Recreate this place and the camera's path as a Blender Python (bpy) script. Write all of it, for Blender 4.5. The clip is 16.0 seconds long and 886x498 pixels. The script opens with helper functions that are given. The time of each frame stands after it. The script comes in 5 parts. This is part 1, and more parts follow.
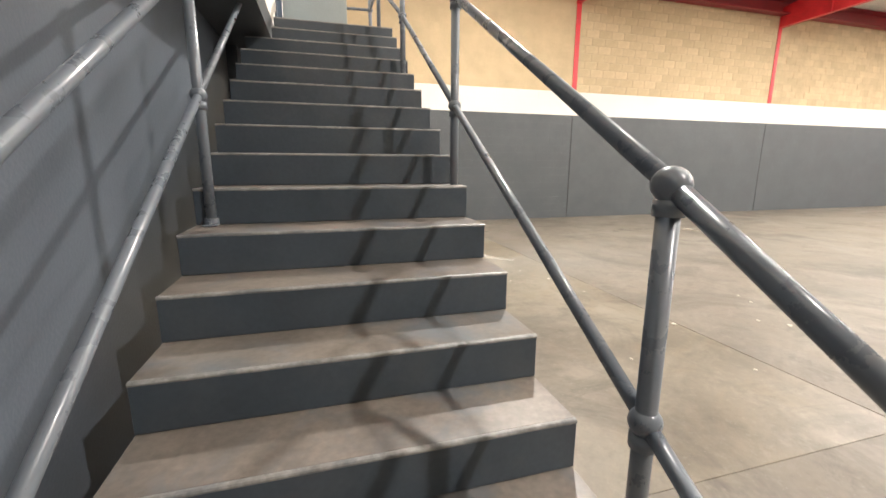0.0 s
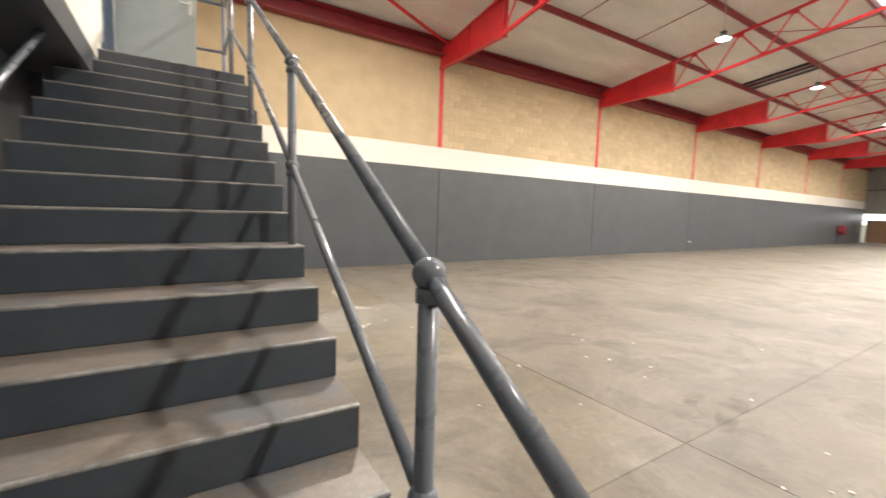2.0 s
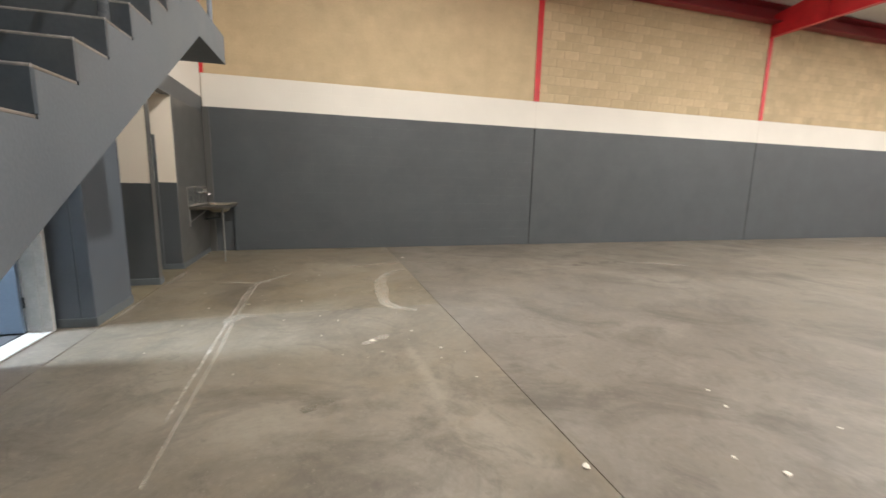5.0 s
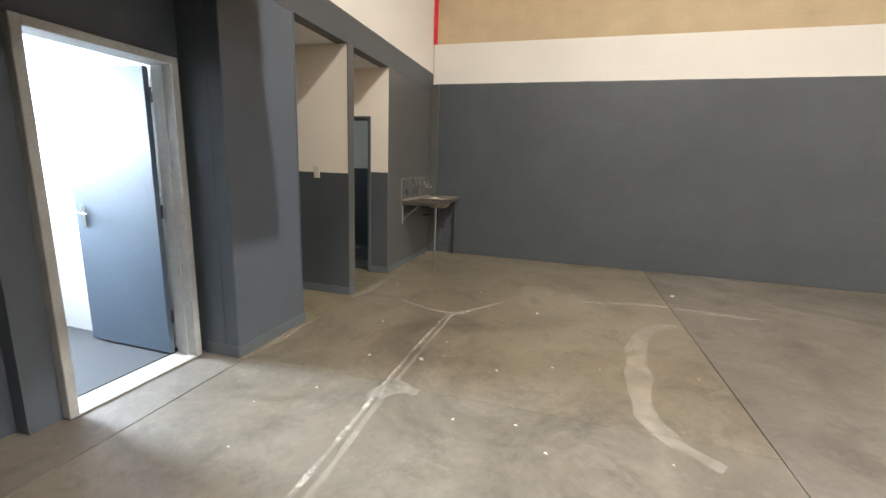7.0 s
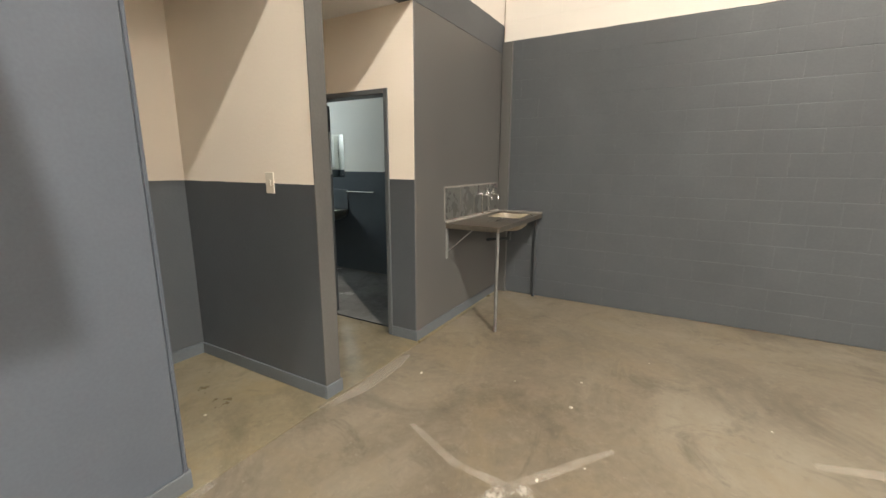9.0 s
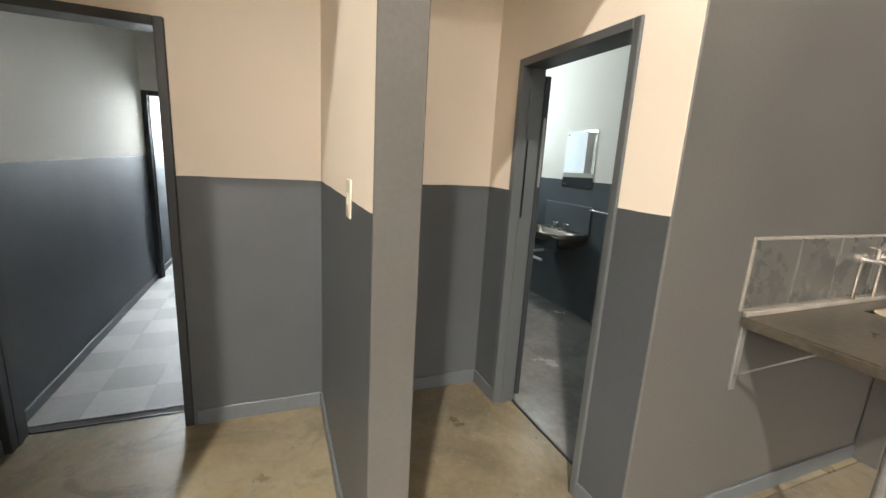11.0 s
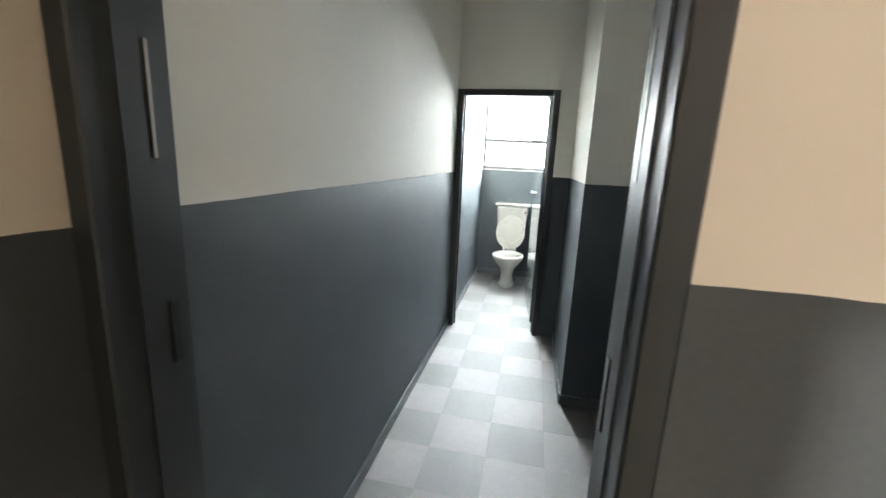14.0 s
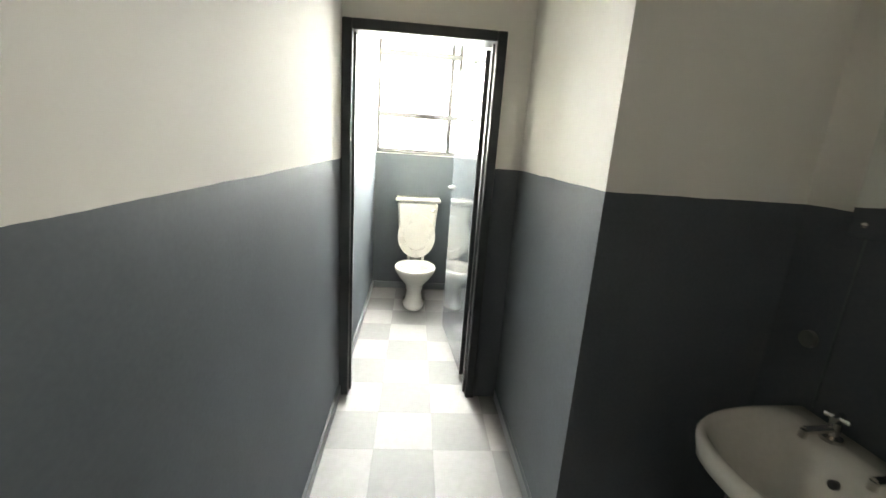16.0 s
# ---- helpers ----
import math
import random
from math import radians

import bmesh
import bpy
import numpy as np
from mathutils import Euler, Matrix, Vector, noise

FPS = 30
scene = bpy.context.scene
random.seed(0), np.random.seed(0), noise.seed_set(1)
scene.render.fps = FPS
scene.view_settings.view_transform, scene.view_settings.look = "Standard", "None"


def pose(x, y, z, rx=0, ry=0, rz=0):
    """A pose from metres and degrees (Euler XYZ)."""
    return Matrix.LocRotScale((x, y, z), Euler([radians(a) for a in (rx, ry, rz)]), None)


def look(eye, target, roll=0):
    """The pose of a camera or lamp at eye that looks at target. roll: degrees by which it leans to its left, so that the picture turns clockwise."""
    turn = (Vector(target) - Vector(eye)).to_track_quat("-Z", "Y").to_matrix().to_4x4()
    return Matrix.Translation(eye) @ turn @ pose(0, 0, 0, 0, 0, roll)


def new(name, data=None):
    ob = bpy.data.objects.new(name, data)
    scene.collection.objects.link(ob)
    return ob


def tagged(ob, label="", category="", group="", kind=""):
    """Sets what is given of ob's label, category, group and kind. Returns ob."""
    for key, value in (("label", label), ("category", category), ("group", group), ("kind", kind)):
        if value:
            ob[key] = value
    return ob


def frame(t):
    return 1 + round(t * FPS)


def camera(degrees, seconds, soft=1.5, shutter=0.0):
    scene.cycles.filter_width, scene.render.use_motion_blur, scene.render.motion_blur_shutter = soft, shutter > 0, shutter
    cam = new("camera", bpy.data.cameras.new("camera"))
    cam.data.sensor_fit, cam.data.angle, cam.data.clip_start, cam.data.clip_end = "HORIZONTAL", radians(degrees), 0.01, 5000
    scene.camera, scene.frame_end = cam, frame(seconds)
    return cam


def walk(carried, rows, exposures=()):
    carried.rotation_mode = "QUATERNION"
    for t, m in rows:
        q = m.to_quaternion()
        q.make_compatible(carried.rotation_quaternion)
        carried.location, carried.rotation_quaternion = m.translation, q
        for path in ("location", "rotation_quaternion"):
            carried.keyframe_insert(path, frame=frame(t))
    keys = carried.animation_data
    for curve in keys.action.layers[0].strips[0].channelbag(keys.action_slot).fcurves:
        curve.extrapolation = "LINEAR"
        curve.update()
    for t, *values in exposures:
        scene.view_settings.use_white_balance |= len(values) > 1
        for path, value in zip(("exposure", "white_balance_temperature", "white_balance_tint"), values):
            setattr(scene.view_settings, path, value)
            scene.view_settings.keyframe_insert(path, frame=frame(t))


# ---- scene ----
cam = camera(93.8, 16.0, shutter=0.2)
PATH = [
    (0, (0.39, 2.466, 1.456), (0.933, 4.349, 1.06), 0.2),
    (0.5, (0.468, 2.459, 1.516), (0.901, 4.404, 1.343), 0.2),
    (1, (0.475, 2.433, 1.554), (0.886, 4.389, 1.605), -0.3),
    (1.5, (0.48, 2.413, 1.564), (1.027, 4.337, 1.55), 0.3),
    (2, (0.592, 2.367, 1.556), (1.663, 4.047, 1.374), 1.8),
    (2.2, (0.66, 2.36, 1.56), (1.983, 3.844, 1.337), 2.3),
    (2.5, (0.838, 2.336, 1.551), (2.492, 3.429, 1.288), 2.0),
    (2.6, (0.867, 2.317, 1.551), (2.606, 3.267, 1.277), 2.2),
    (3, (1.066, 2.347, 1.568), (2.979, 2.829, 1.242), 1.8),
    (3.5, (1.415, 2.374, 1.533), (3.292, 2.941, 1.138), 2.3),
    (4, (1.703, 2.7, 1.505), (3.287, 3.861, 1.124), 2.0),
    (4.5, (1.943, 3.177, 1.531), (3.067, 4.8, 1.212), 1.2),
    (5, (2.154, 3.692, 1.494), (2.714, 5.585, 1.173), 1.4),
    (5.2, (2.175, 3.938, 1.471), (2.547, 5.875, 1.14), 1.1),
    (7.5, (2.291, 6.613, 1.527), (1.671, 8.468, 1.109), 1.5),
    (7.8, (2.228, 6.987, 1.56), (1.575, 8.828, 1.131), 0.5),
    (8, (2.189, 7.23, 1.555), (1.479, 9.05, 1.127), 0.3),
    (8.2, (2.133, 7.459, 1.538), (1.363, 9.258, 1.122), 0.4),
    (10.3, (1.36, 9.57, 1.485), (-0.203, 10.741, 1.058), 1.2),
    (10.5, (1.263, 9.698, 1.502), (-0.414, 10.698, 1.07), 1.9),
    (11, (1.045, 9.877, 1.526), (-0.765, 10.617, 1.109), 3.3),
    (11.5, (0.939, 10.003, 1.536), (-0.963, 10.49, 1.158), 4.0),
    (12, (0.767, 10.019, 1.516), (-1.189, 10.138, 1.119), 4.4),
    (12.5, (0.408, 9.791, 1.505), (-1.537, 9.516, 1.126), 3.2),
    (13, (-0.011, 9.662, 1.491), (-1.89, 9.077, 1.134), 3.0),
    (13.5, (-0.465, 9.469, 1.495), (-2.321, 8.835, 1.104), 2.2),
    (13.8, (-0.733, 9.33, 1.497), (-2.625, 8.836, 1.077), 2.1),
    (14, (-0.89, 9.248, 1.498), (-2.804, 8.847, 1.077), 2.6),
    (14.2, (-1.023, 9.175, 1.499), (-2.945, 8.822, 1.075), 2.6),
    (14.5, (-1.262, 9.086, 1.515), (-3.191, 8.802, 1.069), 2.6),
    (15, (-1.545, 8.976, 1.516), (-3.488, 9.029, 1.043), 2.3),
    (15.2, (-1.64, 8.96, 1.517), (-3.581, 9.098, 1.051), 2.2),
    (15.5, (-1.82, 8.955, 1.507), (-3.76, 9.138, 1.053), 2.5),
    (16, (-2.192, 8.964, 1.495), (-4.128, 9.117, 1.017), 4.0),
]
walk(cam, [(t, look(eye, target, roll)) for t, eye, target, roll in PATH],
     exposures=[(0.0, 0.7, 6450, 11), (1.8, 0.62, 6600, 11), (2.6, -0.25, 6400, 13), (3.2, -0.36, 6400, 13), (4.0, -0.52, 6500, 13),
                (5.0, -0.02, 6300, 10), (7.2, 0.1, 6400, 10), (7.5, 0.2, 6450, 10), (8.0, 0.45, 6600, 10), (8.4, 0.55, 6600, 10), (10.3, 1.02, 6750, 11), (12.0, 1.2, 6500, 11), (13.0, 1.25, 6200, 10),
                (13.6, 1.25, 6400, 10), (14.0, 1.4, 6700, 10), (14.5, 1.82, 7300, 11), (15.3, 1.8, 7600, 12), (16.0, 1.6, 7600, 12)])

# ---- light ----
world = bpy.data.worlds.new("sky")
scene.world = world
world.use_nodes = True
wn = world.node_tree
sky = wn.nodes.new("ShaderNodeTexSky")
sky.sky_type = "NISHITA"
sky.sun_disc = False
sky.sun_elevation = radians(58)
sky.sun_rotation = radians(200)
wn.links.new(sky.outputs[0], wn.nodes["Background"].inputs[0])
wn.nodes["Background"].inputs[1].default_value = 0.15

sun_data = bpy.data.lights.new("sun", "SUN")
sun_data.energy = 5.0
sun_data.angle = radians(0.5)
sun_data.color = (1.0, 0.95, 0.87)
sun = new("sun", sun_data)
sun.matrix_world = look((10, -20, 40), (0, 0, 0))


def area(name, m, sx, sy, watts, colour):
    d = bpy.data.lights.new(name, "AREA")
    d.shape = "RECTANGLE"
    d.size, d.size_y, d.energy, d.color = sx, sy, watts, colour
    ob = new(name, d)
    ob.matrix_world = m
    return ob


# daylight that comes through the roof light, the windows and the gap in the end wall
area("roof_daylight", pose(21.3, 3.9, 7.22, 0, 0, 0), 35.0, 3.4, 1050, (1.0, 0.97, 0.92))
area("toilet_daylight", pose(-6.53, 8.968, 1.97, 0, -90, 0), 1.08, 0.78, 185, (0.84, 0.93, 1.0))
area("office_daylight", pose(-4.05, 7.75, 1.95, 0, -84, 0), 0.9, 0.9, 300, (0.76, 0.88, 1.0)).data.spread = radians(75)
area("washroom_daylight", pose(-3.82, 11.86, 2.18, 0, -90, 0), 0.28, 0.8, 12, (0.76, 0.91, 1.0))
area("gate_daylight", pose(49.2, 6.1, 2.1, 0, 90, 0), 0.7, 13.0, 260, (1.0, 0.97, 0.92))
# The upper room is built without a window; this lamp is added inside it.
area("upper_daylight", pose(-2.2, 8.1, 4.4, 0, -90, 0), 1.2, 1.2, 30, (0.85, 0.93, 1.0))


# ---- materials ----
def material(name, colour, rough=0.5, metal=0.0, vary=0.12, scale=3.0, fine=60.0, bump=0.15, stain=None, stain_amount=0.0, coat=0.0, island=False, random_amount=0.0, streak=(1, 1, 1), spec=0.5):
    """Paint, stone or metal with broad stains, fine grain and relief."""
    m = bpy.data.materials.new(name)
    m.use_nodes = True
    nt = m.node_tree
    N, L = nt.nodes, nt.links
    b = N["Principled BSDF"]
    tc = N.new("ShaderNodeTexCoord")
    mp = N.new("ShaderNodeMapping")
    mp.inputs["Scale"].default_value = streak
    L.new(tc.outputs["Object"], mp.inputs[0])
    n1 = N.new("ShaderNodeTexNoise")
    n1.inputs["Scale"].default_value = scale
    n1.inputs["Detail"].default_value = 6
    n1.inputs["Roughness"].default_value = 0.65
    n2 = N.new("ShaderNodeTexNoise")
    n2.inputs["Scale"].default_value = fine
    n2.inputs["Detail"].default_value = 3
    L.new(mp.outputs[0], n1.inputs[0])
    L.new(mp.outputs[0], n2.inputs[0])
    r1 = N.new("ShaderNodeMapRange")
    r1.inputs[1].default_value, r1.inputs[2].default_value = 0.3, 0.7
    r1.inputs[3].default_value, r1.inputs[4].default_value = 1 - vary, 1 + vary
    L.new(n1.outputs[0], r1.inputs[0])
    r2 = N.new("ShaderNodeMapRange")
    r2.inputs[1].default_value, r2.inputs[2].default_value = 0.3, 0.7
    r2.inputs[3].default_value, r2.inputs[4].default_value = 1 - vary * 0.5, 1 + vary * 0.5
    L.new(n2.outputs[0], r2.inputs[0])
    mul = N.new("ShaderNodeMath")
    mul.operation = "MULTIPLY"
    L.new(r1.outputs[0], mul.inputs[0])
    L.new(r2.outputs[0], mul.inputs[1])
    val = mul.outputs[0]
    if random_amount:
        src = N.new("ShaderNodeNewGeometry").outputs["Random Per Island"] if island else N.new("ShaderNodeObjectInfo").outputs["Random"]
        r3 = N.new("ShaderNodeMapRange")
        r3.inputs[3].default_value, r3.inputs[4].default_value = 1 - random_amount, 1 + random_amount
        L.new(src, r3.inputs[0])
        m2 = N.new("ShaderNodeMath")
        m2.operation = "MULTIPLY"
        L.new(val, m2.inputs[0])
        L.new(r3.outputs[0], m2.inputs[1])
        val = m2.outputs[0]
    mix = N.new("ShaderNodeMix")
    mix.data_type = "RGBA"
    mix.blend_type = "MULTIPLY"
    mix.inputs[0].default_value = 1.0
    mix.inputs[6].default_value = (*colour, 1)
    L.new(val, mix.inputs[7])
    out = mix.outputs[2]
    if stain:
        n3 = N.new("ShaderNodeTexNoise")
        n3.inputs["Scale"].default_value = scale * 0.45
        n3.inputs["Detail"].default_value = 8
        n3.inputs["Roughness"].default_value = 0.7
        n3.inputs["Distortion"].default_value = 0.6
        L.new(mp.outputs[0], n3.inputs[0])
        r4 = N.new("ShaderNodeMapRange")
        r4.inputs[1].default_value, r4.inputs[2].default_value = 0.48, 0.72
        r4.inputs[3].default_value, r4.inputs[4].default_value = 0.0, stain_amount
        L.new(n3.outputs[0], r4.inputs[0])
        ms = N.new("ShaderNodeMix")
        ms.data_type = "RGBA"
        L.new(r4.outputs[0], ms.inputs[0])
        L.new(out, ms.inputs[6])
        ms.inputs[7].default_value = (*stain, 1)
        out = ms.outputs[2]
    L.new(out, b.inputs["Base Color"])
    rr = N.new("ShaderNodeMapRange")
    rr.inputs[1].default_value, rr.inputs[2].default_value = 0.3, 0.7
    rr.inputs[3].default_value, rr.inputs[4].default_value = max(0.02, rough - 0.08), min(1, rough + 0.08)
    L.new(n1.outputs[0], rr.inputs[0])
    L.new(rr.outputs[0], b.inputs["Roughness"])
    b.inputs["Metallic"].default_value = metal
    b.inputs["Coat Weight"].default_value = coat
    b.inputs["Coat Roughness"].default_value = 0.08
    b.inputs["Specular IOR Level"].default_value = spec
    if bump:
        bp = N.new("ShaderNodeBump")
        bp.inputs["Strength"].default_value = bump
        bp.inputs["Distance"].default_value = 0.004
        L.new(n2.outputs[0], bp.inputs["Height"])
        L.new(bp.outputs[0], b.inputs["Normal"])
    return m


def two_tone(name, split, low, high, rough_low=0.45, rough_high=0.6, courses=False, lap=0.006, plaster=0.3, fall=0.0):
    """Painted wall: dark dado below a hand-cut line, light paint above; blockwork courses show through if asked."""
    m = material(name, low, rough_low, vary=0.10, scale=1.6, fine=90, bump=0)
    nt = m.node_tree
    N, L = nt.nodes, nt.links
    b = N["Principled BSDF"]
    tc = [n for n in N if n.bl_idname == "ShaderNodeTexCoord"][0]
    sep = N.new("ShaderNodeSeparateXYZ")
    L.new(tc.outputs["Object"], sep.inputs[0])
    wob = N.new("ShaderNodeTexNoise")
    wob.inputs["Scale"].default_value = 5.0
    wob.inputs["Detail"].default_value = 4
    L.new(tc.outputs["Object"], wob.inputs[0])
    ma = N.new("ShaderNodeMath")
    ma.operation = "MULTIPLY_ADD"
    ma.inputs[1].default_value = lap * 2
    L.new(wob.outputs[0], ma.inputs[0])
    L.new(sep.outputs[2], ma.inputs[2])
    fl = N.new("ShaderNodeMath")
    fl.operation = "MULTIPLY_ADD"
    fl.inputs[1].default_value = fall
    L.new(sep.outputs[0], fl.inputs[0])
    L.new(ma.outputs[0], fl.inputs[2])
    gt = N.new("ShaderNodeMath")
    gt.operation = "GREATER_THAN"
    gt.inputs[1].default_value = split + lap
    L.new(fl.outputs[0], gt.inputs[0])
    old = b.inputs["Base Color"].links[0].from_socket
    n4 = N.new("ShaderNodeTexNoise")
    n4.inputs["Scale"].default_value = 1.3
    n4.inputs["Detail"].default_value = 7
    L.new(tc.outputs["Object"], n4.inputs[0])
    hi = N.new("ShaderNodeMix")
    hi.data_type = "RGBA"
    hi.inputs[6].default_value = (*[c * 0.90 for c in high], 1)
    hi.inputs[7].default_value = (*[min(0.9, c * 1.05) for c in high], 1)
    L.new(n4.outputs[0], hi.inputs[0])
    mx = N.new("ShaderNodeMix")
    mx.data_type = "RGBA"
    L.new(gt.outputs[0], mx.inputs[0])
    L.new(old, mx.inputs[6])
    L.new(hi.outputs[2], mx.inputs[7])
    L.new(mx.outputs[2], b.inputs["Base Color"])
    mr = N.new("ShaderNodeMapRange")
    mr.inputs[3].default_value, mr.inputs[4].default_value = rough_low, rough_high
    L.new(gt.outputs[0], mr.inputs[0])
    L.new(mr.outputs[0], b.inputs["Roughness"])
    # roller-stippled plaster
    n5 = N.new("ShaderNodeTexNoise")
    n5.inputs["Scale"].default_value = 45
    n5.inputs["Detail"].default_value = 5
    L.new(tc.outputs["Object"], n5.inputs[0])
    height = n5.outputs[0]
    if courses:
        br = N.new("ShaderNodeTexBrick")
        br.inputs["Scale"].default_value = 1.0
        br.inputs["Mortar Size"].default_value = 0.006
        br.inputs["Mortar Smooth"].default_value = 0.6
        br.inputs["Brick Width"].default_value = 0.40
        br.inputs["Row Height"].default_value = 0.20
        br.inputs["Color1"].default_value = br.inputs["Color2"].default_value = (1, 1, 1, 1)
        br.inputs["Mortar"].default_value = (0, 0, 0, 1)
        cb = N.new("ShaderNodeCombineXYZ")
        L.new(sep.outputs[0], cb.inputs[0])
        L.new(sep.outputs[2], cb.inputs[1])
        L.new(cb.outputs[0], br.inputs[0])
        ad = N.new("ShaderNodeMath")
        ad.operation = "MULTIPLY_ADD"
        ad.inputs[1].default_value = 0.95
        L.new(br.outputs[0], ad.inputs[0])
        L.new(n5.outputs[0], ad.inputs[2])
        height = ad.outputs[0]
    bp = N.new("ShaderNodeBump")
    bp.inputs["Strength"].default_value = plaster
    bp.inputs["Distance"].default_value = 0.004
    L.new(height, bp.inputs["Height"])
    L.new(bp.outputs[0], b.inputs["Normal"])
    return m


OUTSIDE = 1.7
FROSTED = 0.9
GREY = (0.073, 0.081, 0.087)
CREAM = (0.83, 0.745, 0.63)
WHITE = (0.74, 0.70, 0.63)
# Same paint as the hall wall; extra roof-light brightness is put into its dado grey.
m_south_wall_lit = two_tone("south wall paint", 2.50, (0.084, 0.096, 0.110), WHITE, courses=True)
m_hall_wall = two_tone("hall wall paint", 2.81, GREY, WHITE, courses=True)
m_face_wall = two_tone("block face paint", 2.975, GREY, WHITE)
m_beam_wall = two_tone("beam face paint", 2.83, GREY, WHITE)
m_dado = two_tone("dado paint", 1.378, GREY, CREAM)
m_toilet_wall = two_tone("washroom paint", 1.398, (0.092, 0.106, 0.116), (0.84, 0.815, 0.75), 0.6, 0.85, plaster=0.16)
m_toilet_west = two_tone("washroom paint, falling line", 1.3795, (0.092, 0.106, 0.116), (0.84, 0.815, 0.75), 0.6, 0.85, plaster=0.16, fall=0.0043)
for _m in (m_toilet_wall, m_toilet_west):
    _m.node_tree.nodes["Principled BSDF"].inputs["Specular IOR Level"].default_value = 0.15
m_grey = material("charcoal wall paint", (0.094, 0.110, 0.132), 0.45, vary=0.10, scale=1.6, fine=70, bump=0.25)
# Charcoal paint again, with the warm cast near the sink put into its colour.
m_grey_warm = material("grey wall paint by the sink", (0.094, 0.093, 0.087), 0.42, vary=0.10, scale=1.6, fine=70, bump=0.25)
m_skirt = material("skirting paint", (0.11, 0.125, 0.135), 0.4, vary=0.12, scale=4, bump=0.1)
m_frame = material("dark door frame paint", (0.034, 0.040, 0.043), 0.42, vary=0.05, scale=6, bump=0.08)
# Lighter copy of the frame paint: lamplight on the right doorway put into colour.
m_frame_lit = material("mid-grey gloss frame paint", (0.088, 0.097, 0.100), 0.42, vary=0.05, scale=6, bump=0.08)
m_white = material("white wall paint", (0.74, 0.73, 0.71), 0.6, vary=0.05, scale=1.2, bump=0.15)
m_joint = material("dark joint", (0.03, 0.028, 0.025), 0.9, vary=0.3, scale=8)
m_mortar = material("mortar", (0.44, 0.35, 0.225), 0.9, vary=0.15, scale=5)
m_brick = material("tan stock block", (0.52, 0.405, 0.25), 0.85, vary=0.12, scale=2.5, fine=45, bump=0.5, random_amount=0.085)
m_brick_flush = material("flush tan blockwork", (0.52, 0.405, 0.25), 0.85, vary=0.10, scale=2.0, fine=45, bump=0.4, random_amount=0.02, island=True)
m_brick_far = material("tan stock block joined", (0.52, 0.405, 0.25), 0.85, vary=0.12, scale=2.5, fine=45, bump=0.5, random_amount=0.085, island=True)


def aged_concrete(name, pale, mid, dark, ochre, gloss, random_amount=0.0):
    """Power-floated concrete: broad cloudy bays, dark tyre and oil patches, pale dusty wear and fine speckle."""
    m = material(name, mid, gloss, vary=0.14, scale=1.3, fine=22, bump=0.05, stain=dark, stain_amount=0.75, random_amount=random_amount)
    nt = m.node_tree
    N, L = nt.nodes, nt.links
    b = N["Principled BSDF"]
    tc = N.new("ShaderNodeTexCoord")
    col = b.inputs["Base Color"].links[0].from_socket
    for scale, rough, dist, lo, hi, amount, colour in ((0.42, 0.7, 1.2, 0.50, 0.66, 0.6, pale), (1.1, 0.75, 0.8, 0.50, 0.62, 0.55, ochre), (3.1, 0.8, 0.8, 0.53, 0.70, 0.38, pale), (0.75, 0.72, 0.9, 0.50, 0.66, 0.7, dark), (1.9, 0.78, 1.0, 0.54, 0.66, 0.5, dark), (6.5, 0.8, 0.4, 0.55, 0.70, 0.32, dark), (17.0, 0.75, 0.2, 0.57, 0.70, 0.4, pale), (55.0, 0.5, 0.0, 0.66, 0.73, 0.55, pale)):
        n = N.new("ShaderNodeTexNoise")
        n.inputs["Scale"].default_value, n.inputs["Detail"].default_value = scale, 7
        n.inputs["Roughness"].default_value, n.inputs["Distortion"].default_value = rough, dist
        off = N.new("ShaderNodeVectorMath")
        off.inputs[1].default_value = (scale * 3.7, scale * 1.9, 0.0)
        L.new(tc.outputs["Object"], off.inputs[0])
        L.new(off.outputs[0], n.inputs[0])
        r = N.new("ShaderNodeMapRange")
        r.inputs[1].default_value, r.inputs[2].default_value, r.inputs[4].default_value = lo, hi, amount
        L.new(n.outputs[0], r.inputs[0])
        x = N.new("ShaderNodeMix")
        x.data_type = "RGBA"
        L.new(r.outputs[0], x.inputs[0])
        L.new(col, x.inputs[6])
        x.inputs[7].default_value = (*colour, 1)
        col = x.outputs[2]
    L.new(col, b.inputs["Base Color"])
    return m


m_concrete = aged_concrete("power-floated concrete", (0.235, 0.210, 0.176), (0.156, 0.135, 0.109), (0.072, 0.061, 0.047), (0.156, 0.132, 0.099), 0.58, 0.04)
m_concrete_in = aged_concrete("recess screed", (0.30, 0.27, 0.20), (0.20, 0.168, 0.108), (0.078, 0.064, 0.040), (0.225, 0.172, 0.085), 0.32)
m_concrete_stained = aged_concrete("stained concrete by the rooms", (0.285, 0.253, 0.196), (0.186, 0.157, 0.113), (0.070, 0.057, 0.041), (0.208, 0.167, 0.106), 0.40)
m_concrete_near = aged_concrete("concrete by the stair", (0.260, 0.232, 0.187), (0.171, 0.147, 0.112), (0.071, 0.059, 0.044), (0.184, 0.151, 0.104), 0.48)
m_screed_right = aged_concrete("grey washroom screed", (0.27, 0.265, 0.25), (0.18, 0.176, 0.165), (0.085, 0.083, 0.077), (0.19, 0.18, 0.16), 0.22)
m_red = material("red oxide gloss", (0.62, 0.028, 0.036), 0.38, vary=0.18, scale=2.5, bump=0.08)
m_darkred = material("dark red primer", (0.24, 0.020, 0.028), 0.5, vary=0.2, scale=2, bump=0.08)
